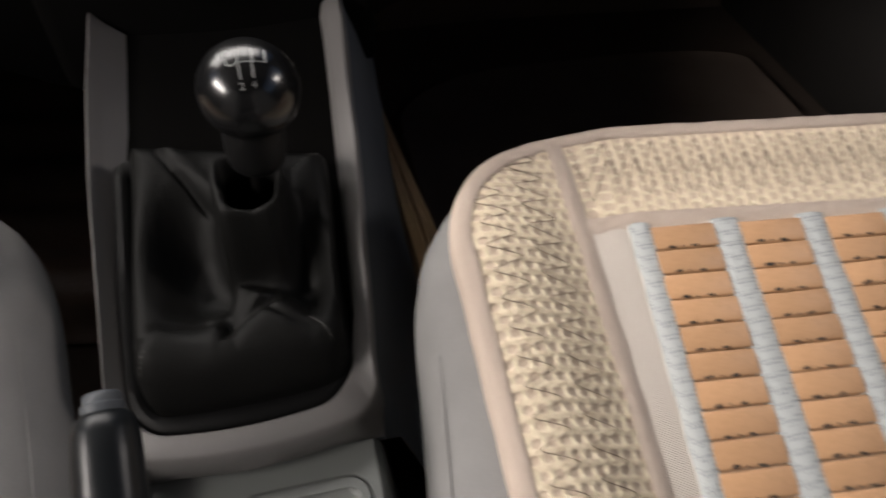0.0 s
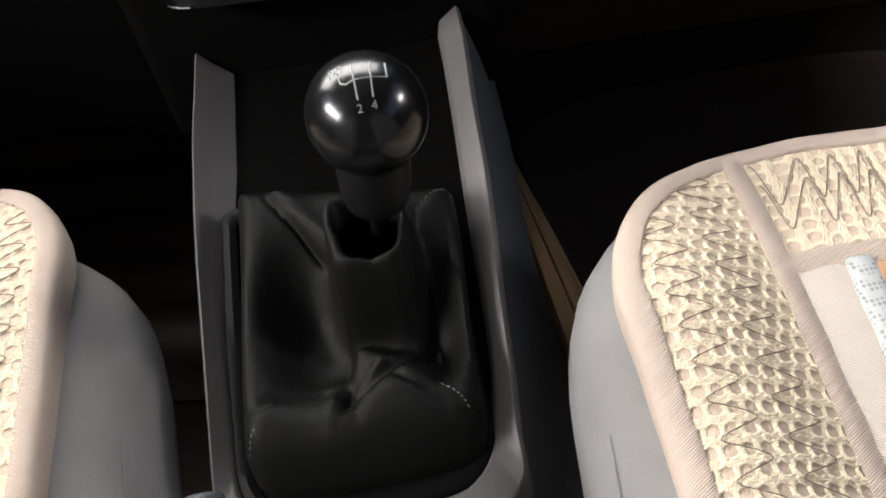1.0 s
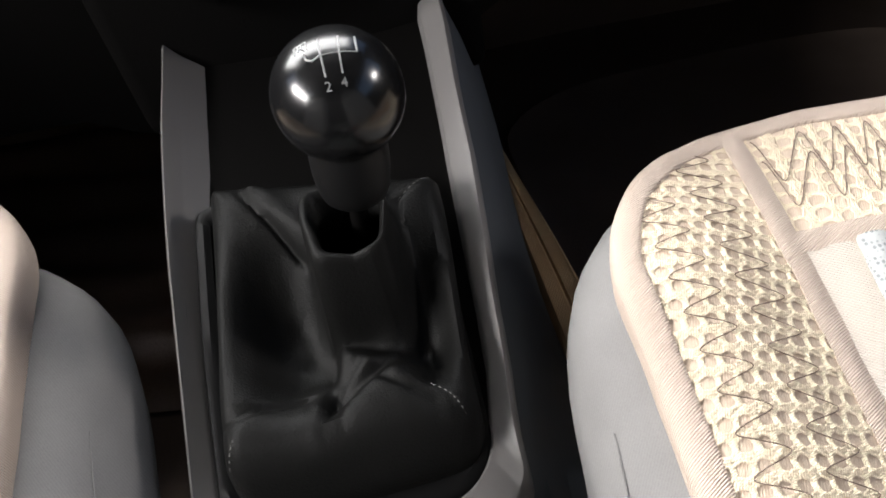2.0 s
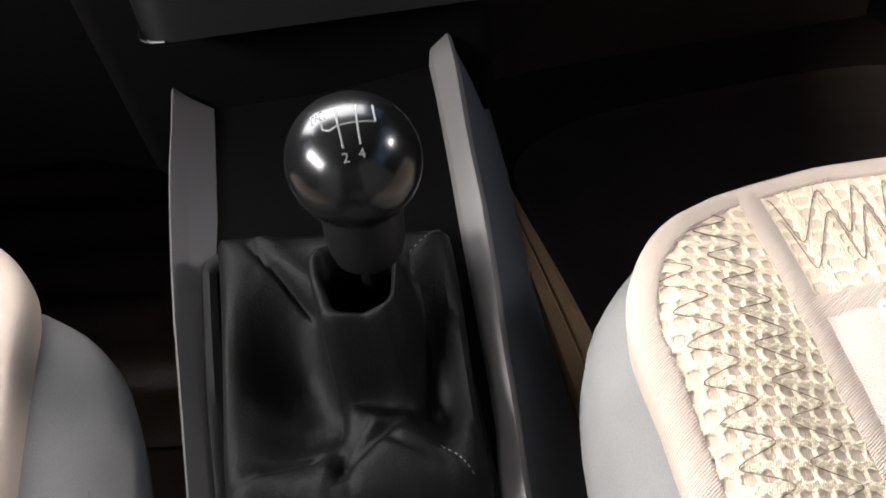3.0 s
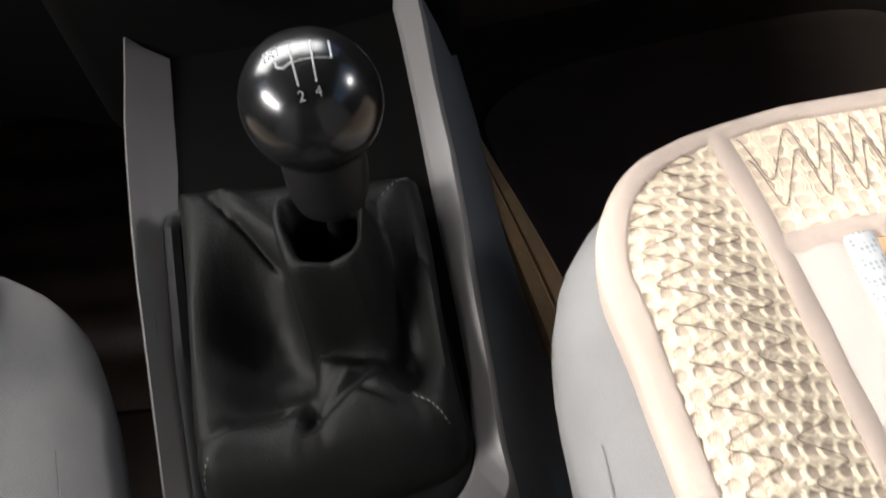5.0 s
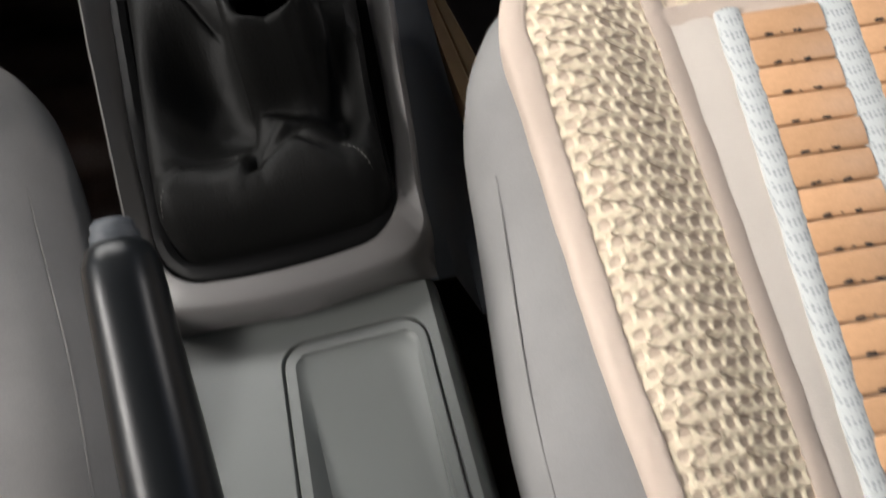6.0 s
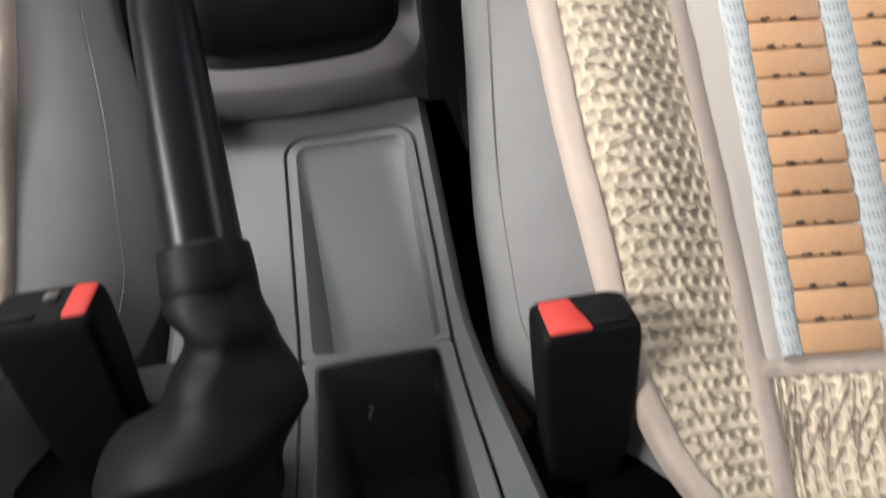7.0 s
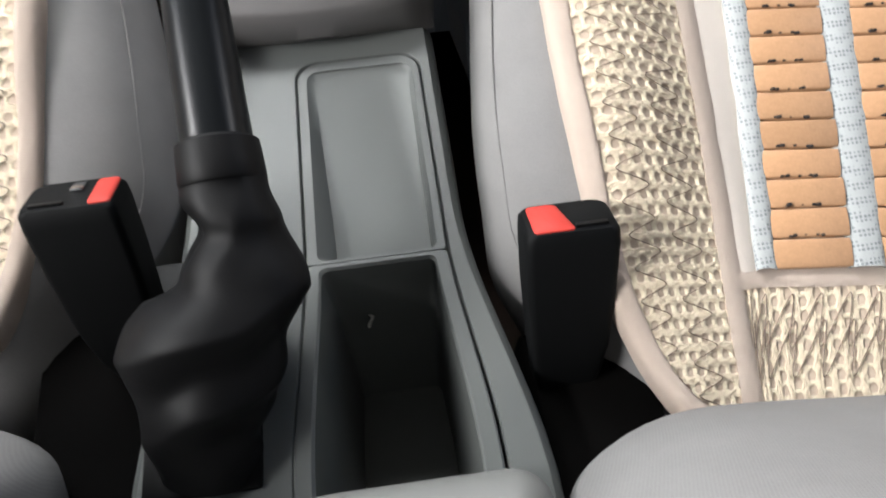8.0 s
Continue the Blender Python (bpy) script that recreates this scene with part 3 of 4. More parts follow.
bmesh.ops.create_uvsphere(bm, u_segments=48, v_segments=28, radius=KR)
for v in bm.verts:
    if v.co.z > KR * 0.86:
        v.co.z = KR * 0.86 + (v.co.z - KR * 0.86) * 0.75
bm.transform(Matrix.Translation(KNOB) @ turn)
knob = part("knob", bm, GLOSS, lever, "round glossy black knob with a shift pattern")


def on_knob(a, b, out=1.0):
    a -= 0.06
    d = Vector((a, b, math.sqrt(max(0.02, 1 - a * a - b * b))))
    loc = turn.to_3x3().inverted() @ (d * KR)
    if loc.z > KR * 0.86:
        loc.z = KR * 0.86 + (loc.z - KR * 0.86) * 0.75
    return KNOB + turn.to_3x3() @ (loc * out)


def inlay(points, r=0.00035):
    bm = fresh()
    pts = []
    for (a, b), (c, d) in zip(points, points[1:]):
        pts += [on_knob(a + (c - a) * t / 6, b + (d - b) * t / 6) for t in range(6)]
    tube(bm, pts + [on_knob(*points[-1])], r, 6)
    part("pattern_line", bm, INK, knob, "pale engraved shift line")


inlay([(0.00, -0.10), (0.02, -0.70)])
inlay([(0.28, -0.08), (0.25, -0.68)])
inlay([(0.50, -0.08), (0.50, -0.38)])
inlay([(0.01, -0.42), (0.50, -0.38)], 0.00025)
inlay([(0.01, -0.42), (-0.12, -0.47), (-0.20, -0.42), (-0.21, -0.30)])
inlay([(-0.34, -0.26), (-0.35, -0.12), (-0.17, -0.08), (-0.16, -0.24)], 0.0003)


def digit(text, a, b, size):
    c = bpy.data.curves.new("numeral", "FONT")
    c.body, c.size, c.extrude, c.align_x, c.align_y = text, size, 0.0003, "CENTER", "CENTER"
    tmp = bpy.data.objects.new("numeral", c)
    scene.collection.objects.link(tmp)
    bpy.context.view_layer.update()
    me = bpy.data.meshes.new_from_object(tmp.evaluated_get(bpy.context.evaluated_depsgraph_get()))
    bpy.data.objects.remove(tmp)
    bm = fresh()
    bm.from_mesh(me)
    up = (on_knob(a, b + 0.03) - on_knob(a, b)).normalized()
    nrm = (on_knob(a, b) - KNOB).normalized()
    rt = up.cross(nrm).normalized()
    up = nrm.cross(rt)
    m = Matrix((rt, up, nrm)).transposed().to_4x4()
    bm.transform(Matrix.Translation(on_knob(a, b, 1.002)) @ m)
    part("numeral", bm, INK, knob, "pale engraved character")


digit("R", -0.255, -0.18, 0.0042)
digit("2", 0.025, -0.79, 0.0045)
digit("4", 0.245, -0.765, 0.0045)

# ---- handbrake ----
brake = thing("handbrake", "black handbrake lever with a glossy grip and a leather gaiter", "handbrake", (-0.08, 0.02, 0.256))
tip, heel = Vector((-0.0625, 0.188, 0.387)), Vector((-0.0570, 0.064, 0.335))
ax = (heel - tip).normalized()
length = (heel - tip).length
bm = fresh()
path, rad = [], []
for s, r in ((0.0, 0.0055), (0.001, 0.0085), (0.004, 0.0118), (0.010, 0.0136), (0.020, 0.0141), (0.045, 0.0146), (0.080, 0.0157), (length + 0.012, 0.0168)):
    path.append(tip + ax * s)
    rad.append(r)
tube(bm, path, rad, 24)
part("grip", bm, GRIP, brake, "smooth satin black grip")
bm = fresh()
tube(bm, [tip - ax * s for s in (-0.004, 0.002, 0.0028, 0.0060, 0.0072, 0.0078)], [0.0088, 0.0088, 0.0078, 0.0078, 0.0068, 0.0045], 20)
part("release_button", bm, SIDE, brake, "dark release button")
bm = fresh()
cl = spline([heel - ax * 0.010, heel + ax * 0.012, (-0.0595, 0.036, 0.317), (-0.0655, 0.010, 0.301), (-0.0765, -0.014, 0.284), (-0.0860, -0.036, 0.266), (-0.0900, -0.052, 0.250)], 18)
rings = []
keys = ((0.0, 0.0192), (0.12, 0.0200), (0.24, 0.0250), (0.42, 0.0345), (0.56, 0.0385), (0.70, 0.0345), (0.84, 0.0280), (1.0, 0.0250))
for i, c in enumerate(cl):
    s = i / (len(cl) - 1)
    for (a, ra), (b, rb) in zip(keys, keys[1:]):
        if a <= s <= b:
            r = ra + (rb - ra) * ease(a, b, s)
    d = (cl[min(i + 1, len(cl) - 1)] - cl[max(i - 1, 0)]).normalized()
    u = Vector((1, 0, 0))
    w = u.cross(d).normalized()
    if w.z < 0:
        w = -w
    u = w.cross(d).normalized()
    if u.x < 0:
        u = -u
    ring = []
    for k in range(72):
        th = 2 * math.pi * k / 72
        up = math.sin(th)
        wob = noise.noise((1.3 * math.cos(th), 1.3 * math.sin(th), 4.0 * s))
        wob2 = noise.noise((2.2 * math.cos(th) + 7, 2.2 * math.sin(th), 7.0 * s))
        amp = ease(0.08, 0.22, s) * ease(1.05, 0.85, s)
        cs = math.cos(th)
        left = ease(1.3, 2.6, th) * ease(5.0, 4.0, th)
        # two soft folds wind round the leather, with a hollow between them
        w_ = s + 0.120 * cs + 0.022 * wob
        fold = 0.0010 * wob2 + 0.0020 * wob
        fold += 0.0050 * math.exp(-abs(w_ - 0.550) / 0.055) - 0.0062 * math.exp(-((w_ - 0.645) / 0.055) ** 2) * (0.5 + 0.5 * ease(-0.9, 0.3, cs))
        fold += (0.0048 * math.exp(-abs(w_ - 0.745) / 0.055) - 0.0030 * math.exp(-((w_ - 0.860) / 0.070) ** 2)) * ease(-0.1, 0.8, up) * (0.4 + 0.6 * ease(-0.9, 0.3, cs))
        fold -= 0.0030 * math.exp(-((w_ - 0.420) / 0.070) ** 2) * (0.4 + 0.6 * left)
        fold -= 0.0125 * left * ease(0.12, 0.32, s) * ease(0.52, 0.43, s)
        fold += 0.0018 * math.exp(-abs(th - 1.25 - 1.6 * (s - 0.2)) / 0.16) * ease(0.14, 0.22, s) * ease(0.46, 0.36, s)
        rr = r + amp * fold
        off = 0.004 * math.sin(2 * math.pi * s * 1.1 + 0.3) * ease(0.15, 0.4, s)
        ring.append(c + u * (rr * math.cos(th) + off) + w * (rr * 0.82 * up))
    rings.append(ring)
loft(bm, rings, False, True)
part("gaiter", bm, SOFT_HIDE, brake, "soft creased black leatherette gaiter", 70)
bm = fresh()
tube(bm, [heel - ax * 0.0145, heel - ax * 0.013, heel - ax * 0.004, heel + ax * 0.004, heel + ax * 0.006], [0.0168, 0.0190, 0.0197, 0.0200, 0.0192], 32, False)
part("gaiter_cuff", bm, SOFT_HIDE, brake, "stitched cuff of the gaiter")
# flat black plate on the deck, standing in for the dark open well
bm = fresh()
block(bm, -0.1185, -0.0605, -0.066, 0.060, DECK - 0.006, DECK + 0.0035, 0.003)
part("gaiter_base", bm, BLACK, brake, "flat black plate for the dark open well under the gaiter")

# ---- seats ----


def cushion_top(u, v):
    """Height of a seat cushion's upper face: it rises to the front and to the bolsters."""
    roll = 1.2 * max(0, v - 0.27) ** 2
    return 0.266 + 0.30 * v + 0.030 * ease(0.135, 0.220, abs(u)) * (1 - 0.5 * ease(0.24, 0.34, v)) * (1 - 0.5 * ease(0.10, -0.02, v)) - roll


SEAT_X, LEFT_SHIFT = 0.347, Vector((-0.733, 0.060, 0.0))


def skew(u):
    """The front of a seat runs slightly askew."""
    return -0.1 * (min(0.12, max(-0.13, u)) + 0.03)



def seat(at):
    ob = thing("car_seat", "grey cloth front seat with rounded side bolsters", "car seat", at, "front seats")
    ox, oy = at[0], at[1]
    radii = [(0.12, 0.12), (0.13, 0.116), (0.13, 0.116), (0.12, 0.12)]
    bm = fresh()
    rings = []
    for ins, drop, low in ((0.085, 0, 0.07), (0.055, 0, 0.18), (0.034, 0.125, 0), (0.0150, 0.096, 0), (0.0045, 0.078, 0), (0.0, 0.062, 0), (0.0015, 0.048, 0), (0.006, 0.033, 0), (0.014, 0.020, 0), (0.026, 0.0105, 0), (0.040, 0.006, 0), (0.06, 0.004, 0), (0.09, 0.004, 0), (0.14, 0.004, 0), (0.19, 0.004, 0)):
        ring = []
        for x, y in outline(-0.281, 0.281, -0.092, 0.345, radii, ins, 12, 24):
            x *= 1 - 0.072 * ease(0.08, 0.27, y) - 0.13 * ease(0.05, -0.04, y) * ease(0.06, 0.03, ins)
            x += 0.0040 * noise.noise((math.copysign(3, x), y * 8, ins * 90 + drop * 45)) * ease(0.045, 0.02, ins)
            z = low if low else cushion_top(min(0.215, abs(x) + ins * 0.2) if ins < 0.06 else x, y) - drop
            if ins < 0.06:
                z -= 0.075 * ease(0.035, -0.07, y) * ease(0.18, 0.24, abs(x)) * (1 - ins / 0.06) * (0 if low else 1)
            ring.append((ox + x, oy + y + skew(x) * ease(0.15, 0.30, y), z))
        rings.append(ring)
    loft(bm, rings, False, True)
    base = part("seat_cushion", bm, CLOTH, ob, "", 60)
    for sgn in (1, -1):
        for ins, drop in ((0.0108, 0.0250),):
            bm = fresh()
            pts = []
            for v in np.linspace(-0.01, 0.215, 30):
                wob = 0.004 * math.sin(9 * v + (1 if ins > 0.005 else 2.2))
                pts.append((ox + sgn * ((0.281 - ins) * (1 - 0.072 * ease(0.08, 0.27, v) - 0.13 * ease(0.05, -0.04, v)) - wob * 0.3), oy + v, cushion_top(0.215, v) - drop + 0.5 * wob))
            tube(bm, pts, [0.0002 + 0.0005 * math.sin(math.pi * i / 29) for i in range(30)], 6)
            part("seam", bm, CLOTH, base, "stitched seam along the bolster")
    # added black blocks that stand in for the shaded gap beside the cushion
    for sgn in (1, -1):
        bm = fresh()
        rings = []
        for du, ins in ((0.200, 0.0), (0.256, 0.0), (0.264, 0.003), (0.267, 0.009)):
            rings.append([(ox + sgn * du, oy + y, z) for y, z in outline(-0.20, 0.012, 0.05, 0.236, [(0.02, 0.02), (0.05, 0.04), (0.02, 0.02), (0.02, 0.02)], ins)])
        loft(bm, rings, False, True)
        part("side_shield", bm, DASH, ob, "black filler for the shaded gap beside the seat")
    bm = fresh()
    rings = []
    for z, ins, yb in ((0.180, 0.05, -0.105), (0.205, 0.025, -0.088), (0.232, 0.008, -0.072), (0.255, 0.001, -0.063), (0.275, 0.0, -0.064), (0.30, 0.003, -0.072), (0.40, 0.008, -0.118), (0.55, 0.010, -0.180), (0.72, 0.02, -0.235), (0.82, 0.05, -0.275), (0.85, 0.09, -0.30)):
        rings.append([(ox + x, oy + y + 0.004 * math.sin(23 * x), z) for x, y in outline(-0.265, 0.265, yb - 0.13 + ins, yb, [(0.04, 0.04), (0.075, 0.035), (0.075, 0.035), (0.04, 0.04)], ins, 10, 16)])
    loft(bm, rings, True, True)
    part("backrest", bm, CLOTH, ob, "grey cloth backrest", 60)
    return ob


right_seat = seat((SEAT_X, 0.0, 0.03))
left_seat = copy_thing(right_seat, pose(SEAT_X + LEFT_SHIFT.x, LEFT_SHIFT.y, 0.03) @ Matrix.Diagonal((-1, 1, 1, 1)))
for child in left_seat.children:
    if child.name.startswith("backrest"):
        child.matrix_basis = pose(0.036, -0.014, 0.0) @ child.matrix_basis

# ---- seat covers with woven borders and cane tiles ----
MID = 0.015
COVER = (MID - 0.2540, MID + 0.2540, -0.083, 0.340)
CORNERS = [(0.065, 0.110), (0.118, 0.098), (0.118, 0.098), (0.065, 0.110)]
LIFT = 0.003


def lay(u, v):
    """The cover lies slightly turned on the cushion, while its outer borders follow the bolsters."""
    turn_ = float(np.interp(u, (-0.2415, -0.162, -0.150, -0.133, -0.120, 0.08, 0.2715), (0, 0.03, 0.03, 0.09, 0.10, 0.10, 0)))
    tuck = 0.010 * ease(0.11, -0.03, v) * (ease(-0.15, -0.24, u) - ease(0.18, 0.27, u))
    return u + turn_ * (v - 0.13) + tuck, v + skew(u)


def on_seat(ox, oy, u, v, h=0.0):
    u, v = lay(u, v)
    return Vector((ox + u, oy + v, cushion_top(u, v) + LIFT + h))


def inside(u, v, inset):
    """Whether a place lies in the cover's outline, drawn in by inset."""
    x0, x1, y0, y1 = COVER[0] + inset, COVER[1] - inset, COVER[2] + inset, COVER[3] - inset
    if not (x0 < u < x1 and y0 < v < y1):
        return False
    for (rx, ry), (cx, cy, sx, sy) in zip(CORNERS, ((x1, y0, -1, 1), (x1, y1, -1, -1), (x0, y1, 1, -1), (x0, y0, 1, 1))):
        rx, ry = rx - inset, ry - inset
        a, b = (u - cx - sx * rx) * -sx, (v - cy - sy * ry) * -sy
        if a > 0 and b > 0 and (a / rx) ** 2 + (b / ry) ** 2 > 1:
            return False
    return True


def strip(bm, ox, oy, u0, u1, v0, v1, h, nu=4, nv=40, edge=0.55, ragged=0.0):
    """A tape laid on the cushion, domed across its width, with turned-down edges that may wander."""
    rows = []
    across = (u1 - u0) < (v1 - v0)
    for j in range(nv + 1):
        v = v0 + (v1 - v0) * j / nv
        row = []
        for i in range(-1, nu + 2):
            f = min(1, max(0, i / nu))
            s = f if across else j / nv
            u = u0 + (u1 - u0) * f
            wander = ragged * (noise.noise((31 * u0, v * 55, 3 * f)) if across else 0)
            rise = 0.0 if i in (-1, nu + 1) else h * (edge + (1 - edge) * math.sin(math.pi * s) ** 0.7) * (1 + 12 * wander)
            row.append(on_seat(ox, oy, u + wander, v, rise))
        rows.append(row)
    loft(bm, rows, closed=False)


def runs(bm, ox, oy, points, inset, radius, sides, flat):
    """A yarn laid through places (u, v, height), cut where it leaves the cover."""
    run = []
    for u, v, h in [*points, (9, 9, 0)]:
        if inside(u, v, inset):
            run.append(on_seat(ox, oy, u, v, h))
        else:
            if len(run) > 2:
                tube(bm, run, radius, sides, False, flat)
            run = []


def knit(bm, ties, ox, oy, u0, u1, v0, v1, along_v, seed):
    """Open straw knit: pairs of yarns run between staggered rows of square holes, tied by short yarns from row to row."""
    rng = random.Random(seed)
    s0, s1, r0, r1 = (u0, u1, v0, v1) if along_v else (v0, v1, u0, u1)
    ns, nr = int(round((s1 - s0) / 0.0077)), int(round((r1 - r0) / 0.0077))
    ps, pr = (s1 - s0) / ns, (r1 - r0) / nr

    def at(s_, r_, h):
        return (s_, r_, h) if along_v else (r_, s_, h)

    for j in range(nr):
        rj, shift = r0 + (j + 0.5) * pr, 0.5 * (j % 2)
        tall, lean_ = rng.uniform(-1, 1), rng.uniform(-1, 1) * 0.0003
        for side in (-1, 1):
            for layer, (gap, rad, lift) in enumerate(((0.318, 0.00066, 0.0011), (0.405, 0.00052, 0.0009), (0.482, 0.00050, 0.0011))):
                line = []
                for k in range(ns * 4 + 1):
                    s_ = s0 + ps * k / 4
                    wave = math.cos(2 * math.pi * (k / 4 - shift - 0.5))
                    jit = noise.noise((s_ * 260, rj * 300 + side + layer, seed)) * 0.00032
                    line.append(at(s_, rj + side * pr * (gap + (0.080, 0.045, 0.018)[layer] * wave) + jit + lean_, lift + 0.00022 * wave + 0.0001 * tall))
                runs(bm, ox, oy, line, 0.0090, rad, 6, 0.46)
        for k in range(ns + 1):
            s_ = s0 + ps * (k + shift) + rng.uniform(-1, 1) * 0.0003
            if not s0 + 0.0008 < s_ < s1 - 0.0008:
                continue
            wide = rng.uniform(0.85, 1.15)
            line = [at(s_ + 0.0002 * math.sin(5 * f + k), rj + f * pr, 0.0009 - 0.0004 * abs(f) * 2) for f in (-0.42, -0.24, 0.0, 0.24, 0.42)]
            if all(inside(p[0], p[1], 0.0090) for p in line):
                tube(ties, [on_seat(ox, oy, *p) for p in line], [0.0028 * wide, 0.0016 * wide, 0.00112 * wide, 0.0016 * wide, 0.0028 * wide], 6, False, 0.27)


def zigzag(bm, ox, oy, u0, u1, v0, v1, along_v, phase, b0, b1, lean=0.0):
    """Brown thread that loops to and fro over four holes of the knit, with rounded turns."""
    a0, a1 = (v0, v1) if along_v else (u0, u1)
    nr = int(round((a1 - a0) / 0.0077))
    pitch = 2 * (a1 - a0) / nr
    n = nr * 9
    line = []
    for i in range(n + 1):
        a = a0 + (a1 - a0) * i / n
        ph = (a - a0) / pitch + phase
        tri = math.asin(0.78 * math.sin(2 * math.pi * ph)) / 0.895
        b = b0 + (b1 - b0) * (0.5 + 0.5 * tri) + 0.0006 * noise.noise((a * 180, phase * 9, 2))
        line.append((b, a, 0.0020) if along_v else (a + lean * tri, b, 0.0020))
    runs(bm, ox, oy, line, 0.0105, 0.00028, 5, 0.9)


TILE_W, TILE_D, ROWS_N, TILE_P = 0.0415, 0.01547, 17, 0.0585
TILE_V0, TILE_V1 = -0.0045, 0.2585


def make_tile():
    bm = fresh()
    rings = []
    w, d = TILE_W / 2, TILE_D / 2 - 0.0001
    # a shallow arch, higher along the middle, with rounded long edges
    for f, z in ((-1.0, 0.0), (-1.0, 0.0036), (-0.97, 0.0040), (-0.85, 0.0043), (-0.5, 0.0047), (0.0, 0.0048), (0.5, 0.0047), (0.85, 0.0043), (0.97, 0.0040), (1.0, 0.0036), (1.0, 0.0)):
        rings.append([(-w, f * d, z), (-w + 0.0005, f * d, z + 0.0002), (w - 0.0005, f * d, z + 0.0002), (w, f * d, z)])
    loft(bm, rings, closed=False)
    return mesh_of("tile", bm, TILE, 60)


def tile_u(k):
    return MID + TILE_P * (k - 2)


def cover(at):
    ob = thing("seat_cover", "beige seat cover with straw knit borders and tan cane tiles", "seat cover", at, "seat covers")
    ox, oy = at[0], at[1]
    bm = fresh()
    rings = []
    for ins, h in ((0.0010, -0.016), (0.0002, -0.010), (0.0, -0.0045), (0.0005, -0.0010), (0.0022, 0.0012), (0.0050, 0.0022), (0.0080, 0.0025), (0.0105, 0.0024), (0.0118, 0.0018), (0.0122, 0.0)):
        ring = []
        for i, (u, v) in enumerate(outline(*COVER, CORNERS, ins, 24, 90)):
            rough = noise.noise((u * 45, v * 45, ins * 70))
            ring.append(on_seat(ox, oy, u + 0.0007 * rough, v + 0.0007 * noise.noise((v * 60, u * 60, 4)), h + 0.0006 * rough + 0.00025 * math.sin(1.9 * i) * (0.004 < ins < 0.013)))
        rings.append(ring)
    loft(bm, rings)
    part("binding", bm, BIND, ob, "beige twill edge binding", 70)
    bm = fresh()
    rings = []
    for ins in (*np.arange(0.009, 0.125, 0.008).tolist(), 0.14, 0.16, 0.18, 0.20):
        rings.append([on_seat(ox, oy, u, v, 0.0006) for u, v in outline(*COVER, CORNERS, ins, 14, 44)])
    loft(bm, rings, False, True)
    part("backing", bm, UNDER, ob, "brown cloth backing")
    for sgn in (-1, 1):
        def band(d0, d1):
            return sorted((MID + sgn * d0, MID + sgn * d1))

        bm, ties = fresh(), fresh()
        knit(bm, ties, ox, oy, *band(0.2440, 0.1760), COVER[2] + 0.012, COVER[3] - 0.012, True, 5 + sgn)
        border = tagged(part("knit_border", bm, STRAW, ob, "open straw-coloured knit border", 80), kind="stuff")
        tagged(part("knit_tie", ties, STRAW_PALE, border, "pale yarns that tie the rows", 80), kind="stuff")
        for phase, d0, d1 in ((0.25, 0.2350, 0.2170), (0.25, 0.2070, 0.1880)):
            bm = fresh()
            zigzag(bm, ox, oy, *band(0.2440, 0.1760), COVER[2] + 0.012, COVER[3] - 0.012, True, phase, MID + sgn * d0, MID + sgn * d1)
            part("thread", bm, THREAD, ob, "brown looped thread")
        bm = fresh()
        strip(bm, ox, oy, *band(0.1770, 0.1650), COVER[2] + 0.012, COVER[3] - 0.011, 0.0030, 6, 90, 0.6, 0.0009)
        part("tape", bm, BIND, ob, "narrow beige tape")
        bm = fresh()
        strip(bm, ox, oy, *band(0.1655, 0.1475), TILE_V0 - 0.001, TILE_V1 + 0.001, 0.0026, 6, 90, 0.6, 0.0006)
        part("wide_tape", bm, TWILL, ob, "pale beige twill tape")
    for v0, v1, t0, t1, lean in ((0.2687, 0.3265, 0.2583, 0.2693, 0.002), (-0.0710, -0.0130, -0.0137, -0.0042, 0.006)):
        bm, ties = fresh(), fresh()
        knit(bm, ties, ox, oy, MID - 0.1655, MID + 0.1655, v0, v1, False, 9)
        panel = tagged(part("knit_panel", bm, STRAW, ob, "open straw-coloured knit panel", 80), kind="stuff")
        tagged(part("knit_tie", ties, STRAW_PALE, panel, "pale yarns that tie the rows", 80), kind="stuff")
        for phase, b0, b1 in ((0.25, 0.47, 0.93), (0.25, 0.22, 0.70)):
            bm = fresh()
            zigzag(bm, ox, oy, MID - 0.1655, MID + 0.1655, v0, v1, False, phase, v0 + (v1 - v0) * b0, v0 + (v1 - v0) * b1, lean)
            part("thread", bm, THREAD, ob, "brown looped thread")
        bm = fresh()
        strip(bm, ox, oy, MID - 0.1690, MID + 0.1690, t0, t1, 0.0028, 110, 6, 0.7)
        for p in bm.verts:
            p.co.z += 0.0005 * noise.noise(p.co * 70)
            p.co.y += 0.0007 * noise.noise(p.co * 45)
        part("tape", bm, BIND, ob, "beige cross tape")
    for k in range(6):
        c = tile_u(k) - TILE_P / 2
        half = 0.0060 if k in (0, 5) else 0.0090
        mid_ = c + (0.0037 if k == 0 else -0.0037 if k == 5 else 0.0)
        bm = fresh()
        strip(bm, ox, oy, mid_ - half, mid_ + half, TILE_V0 - 0.001, TILE_V1 + 0.001, 0.0060, 10, 110, 0.75, 0.0011)
        part("net_tape", bm, NET, ob, "pale blue-white net tape between the tile rows")
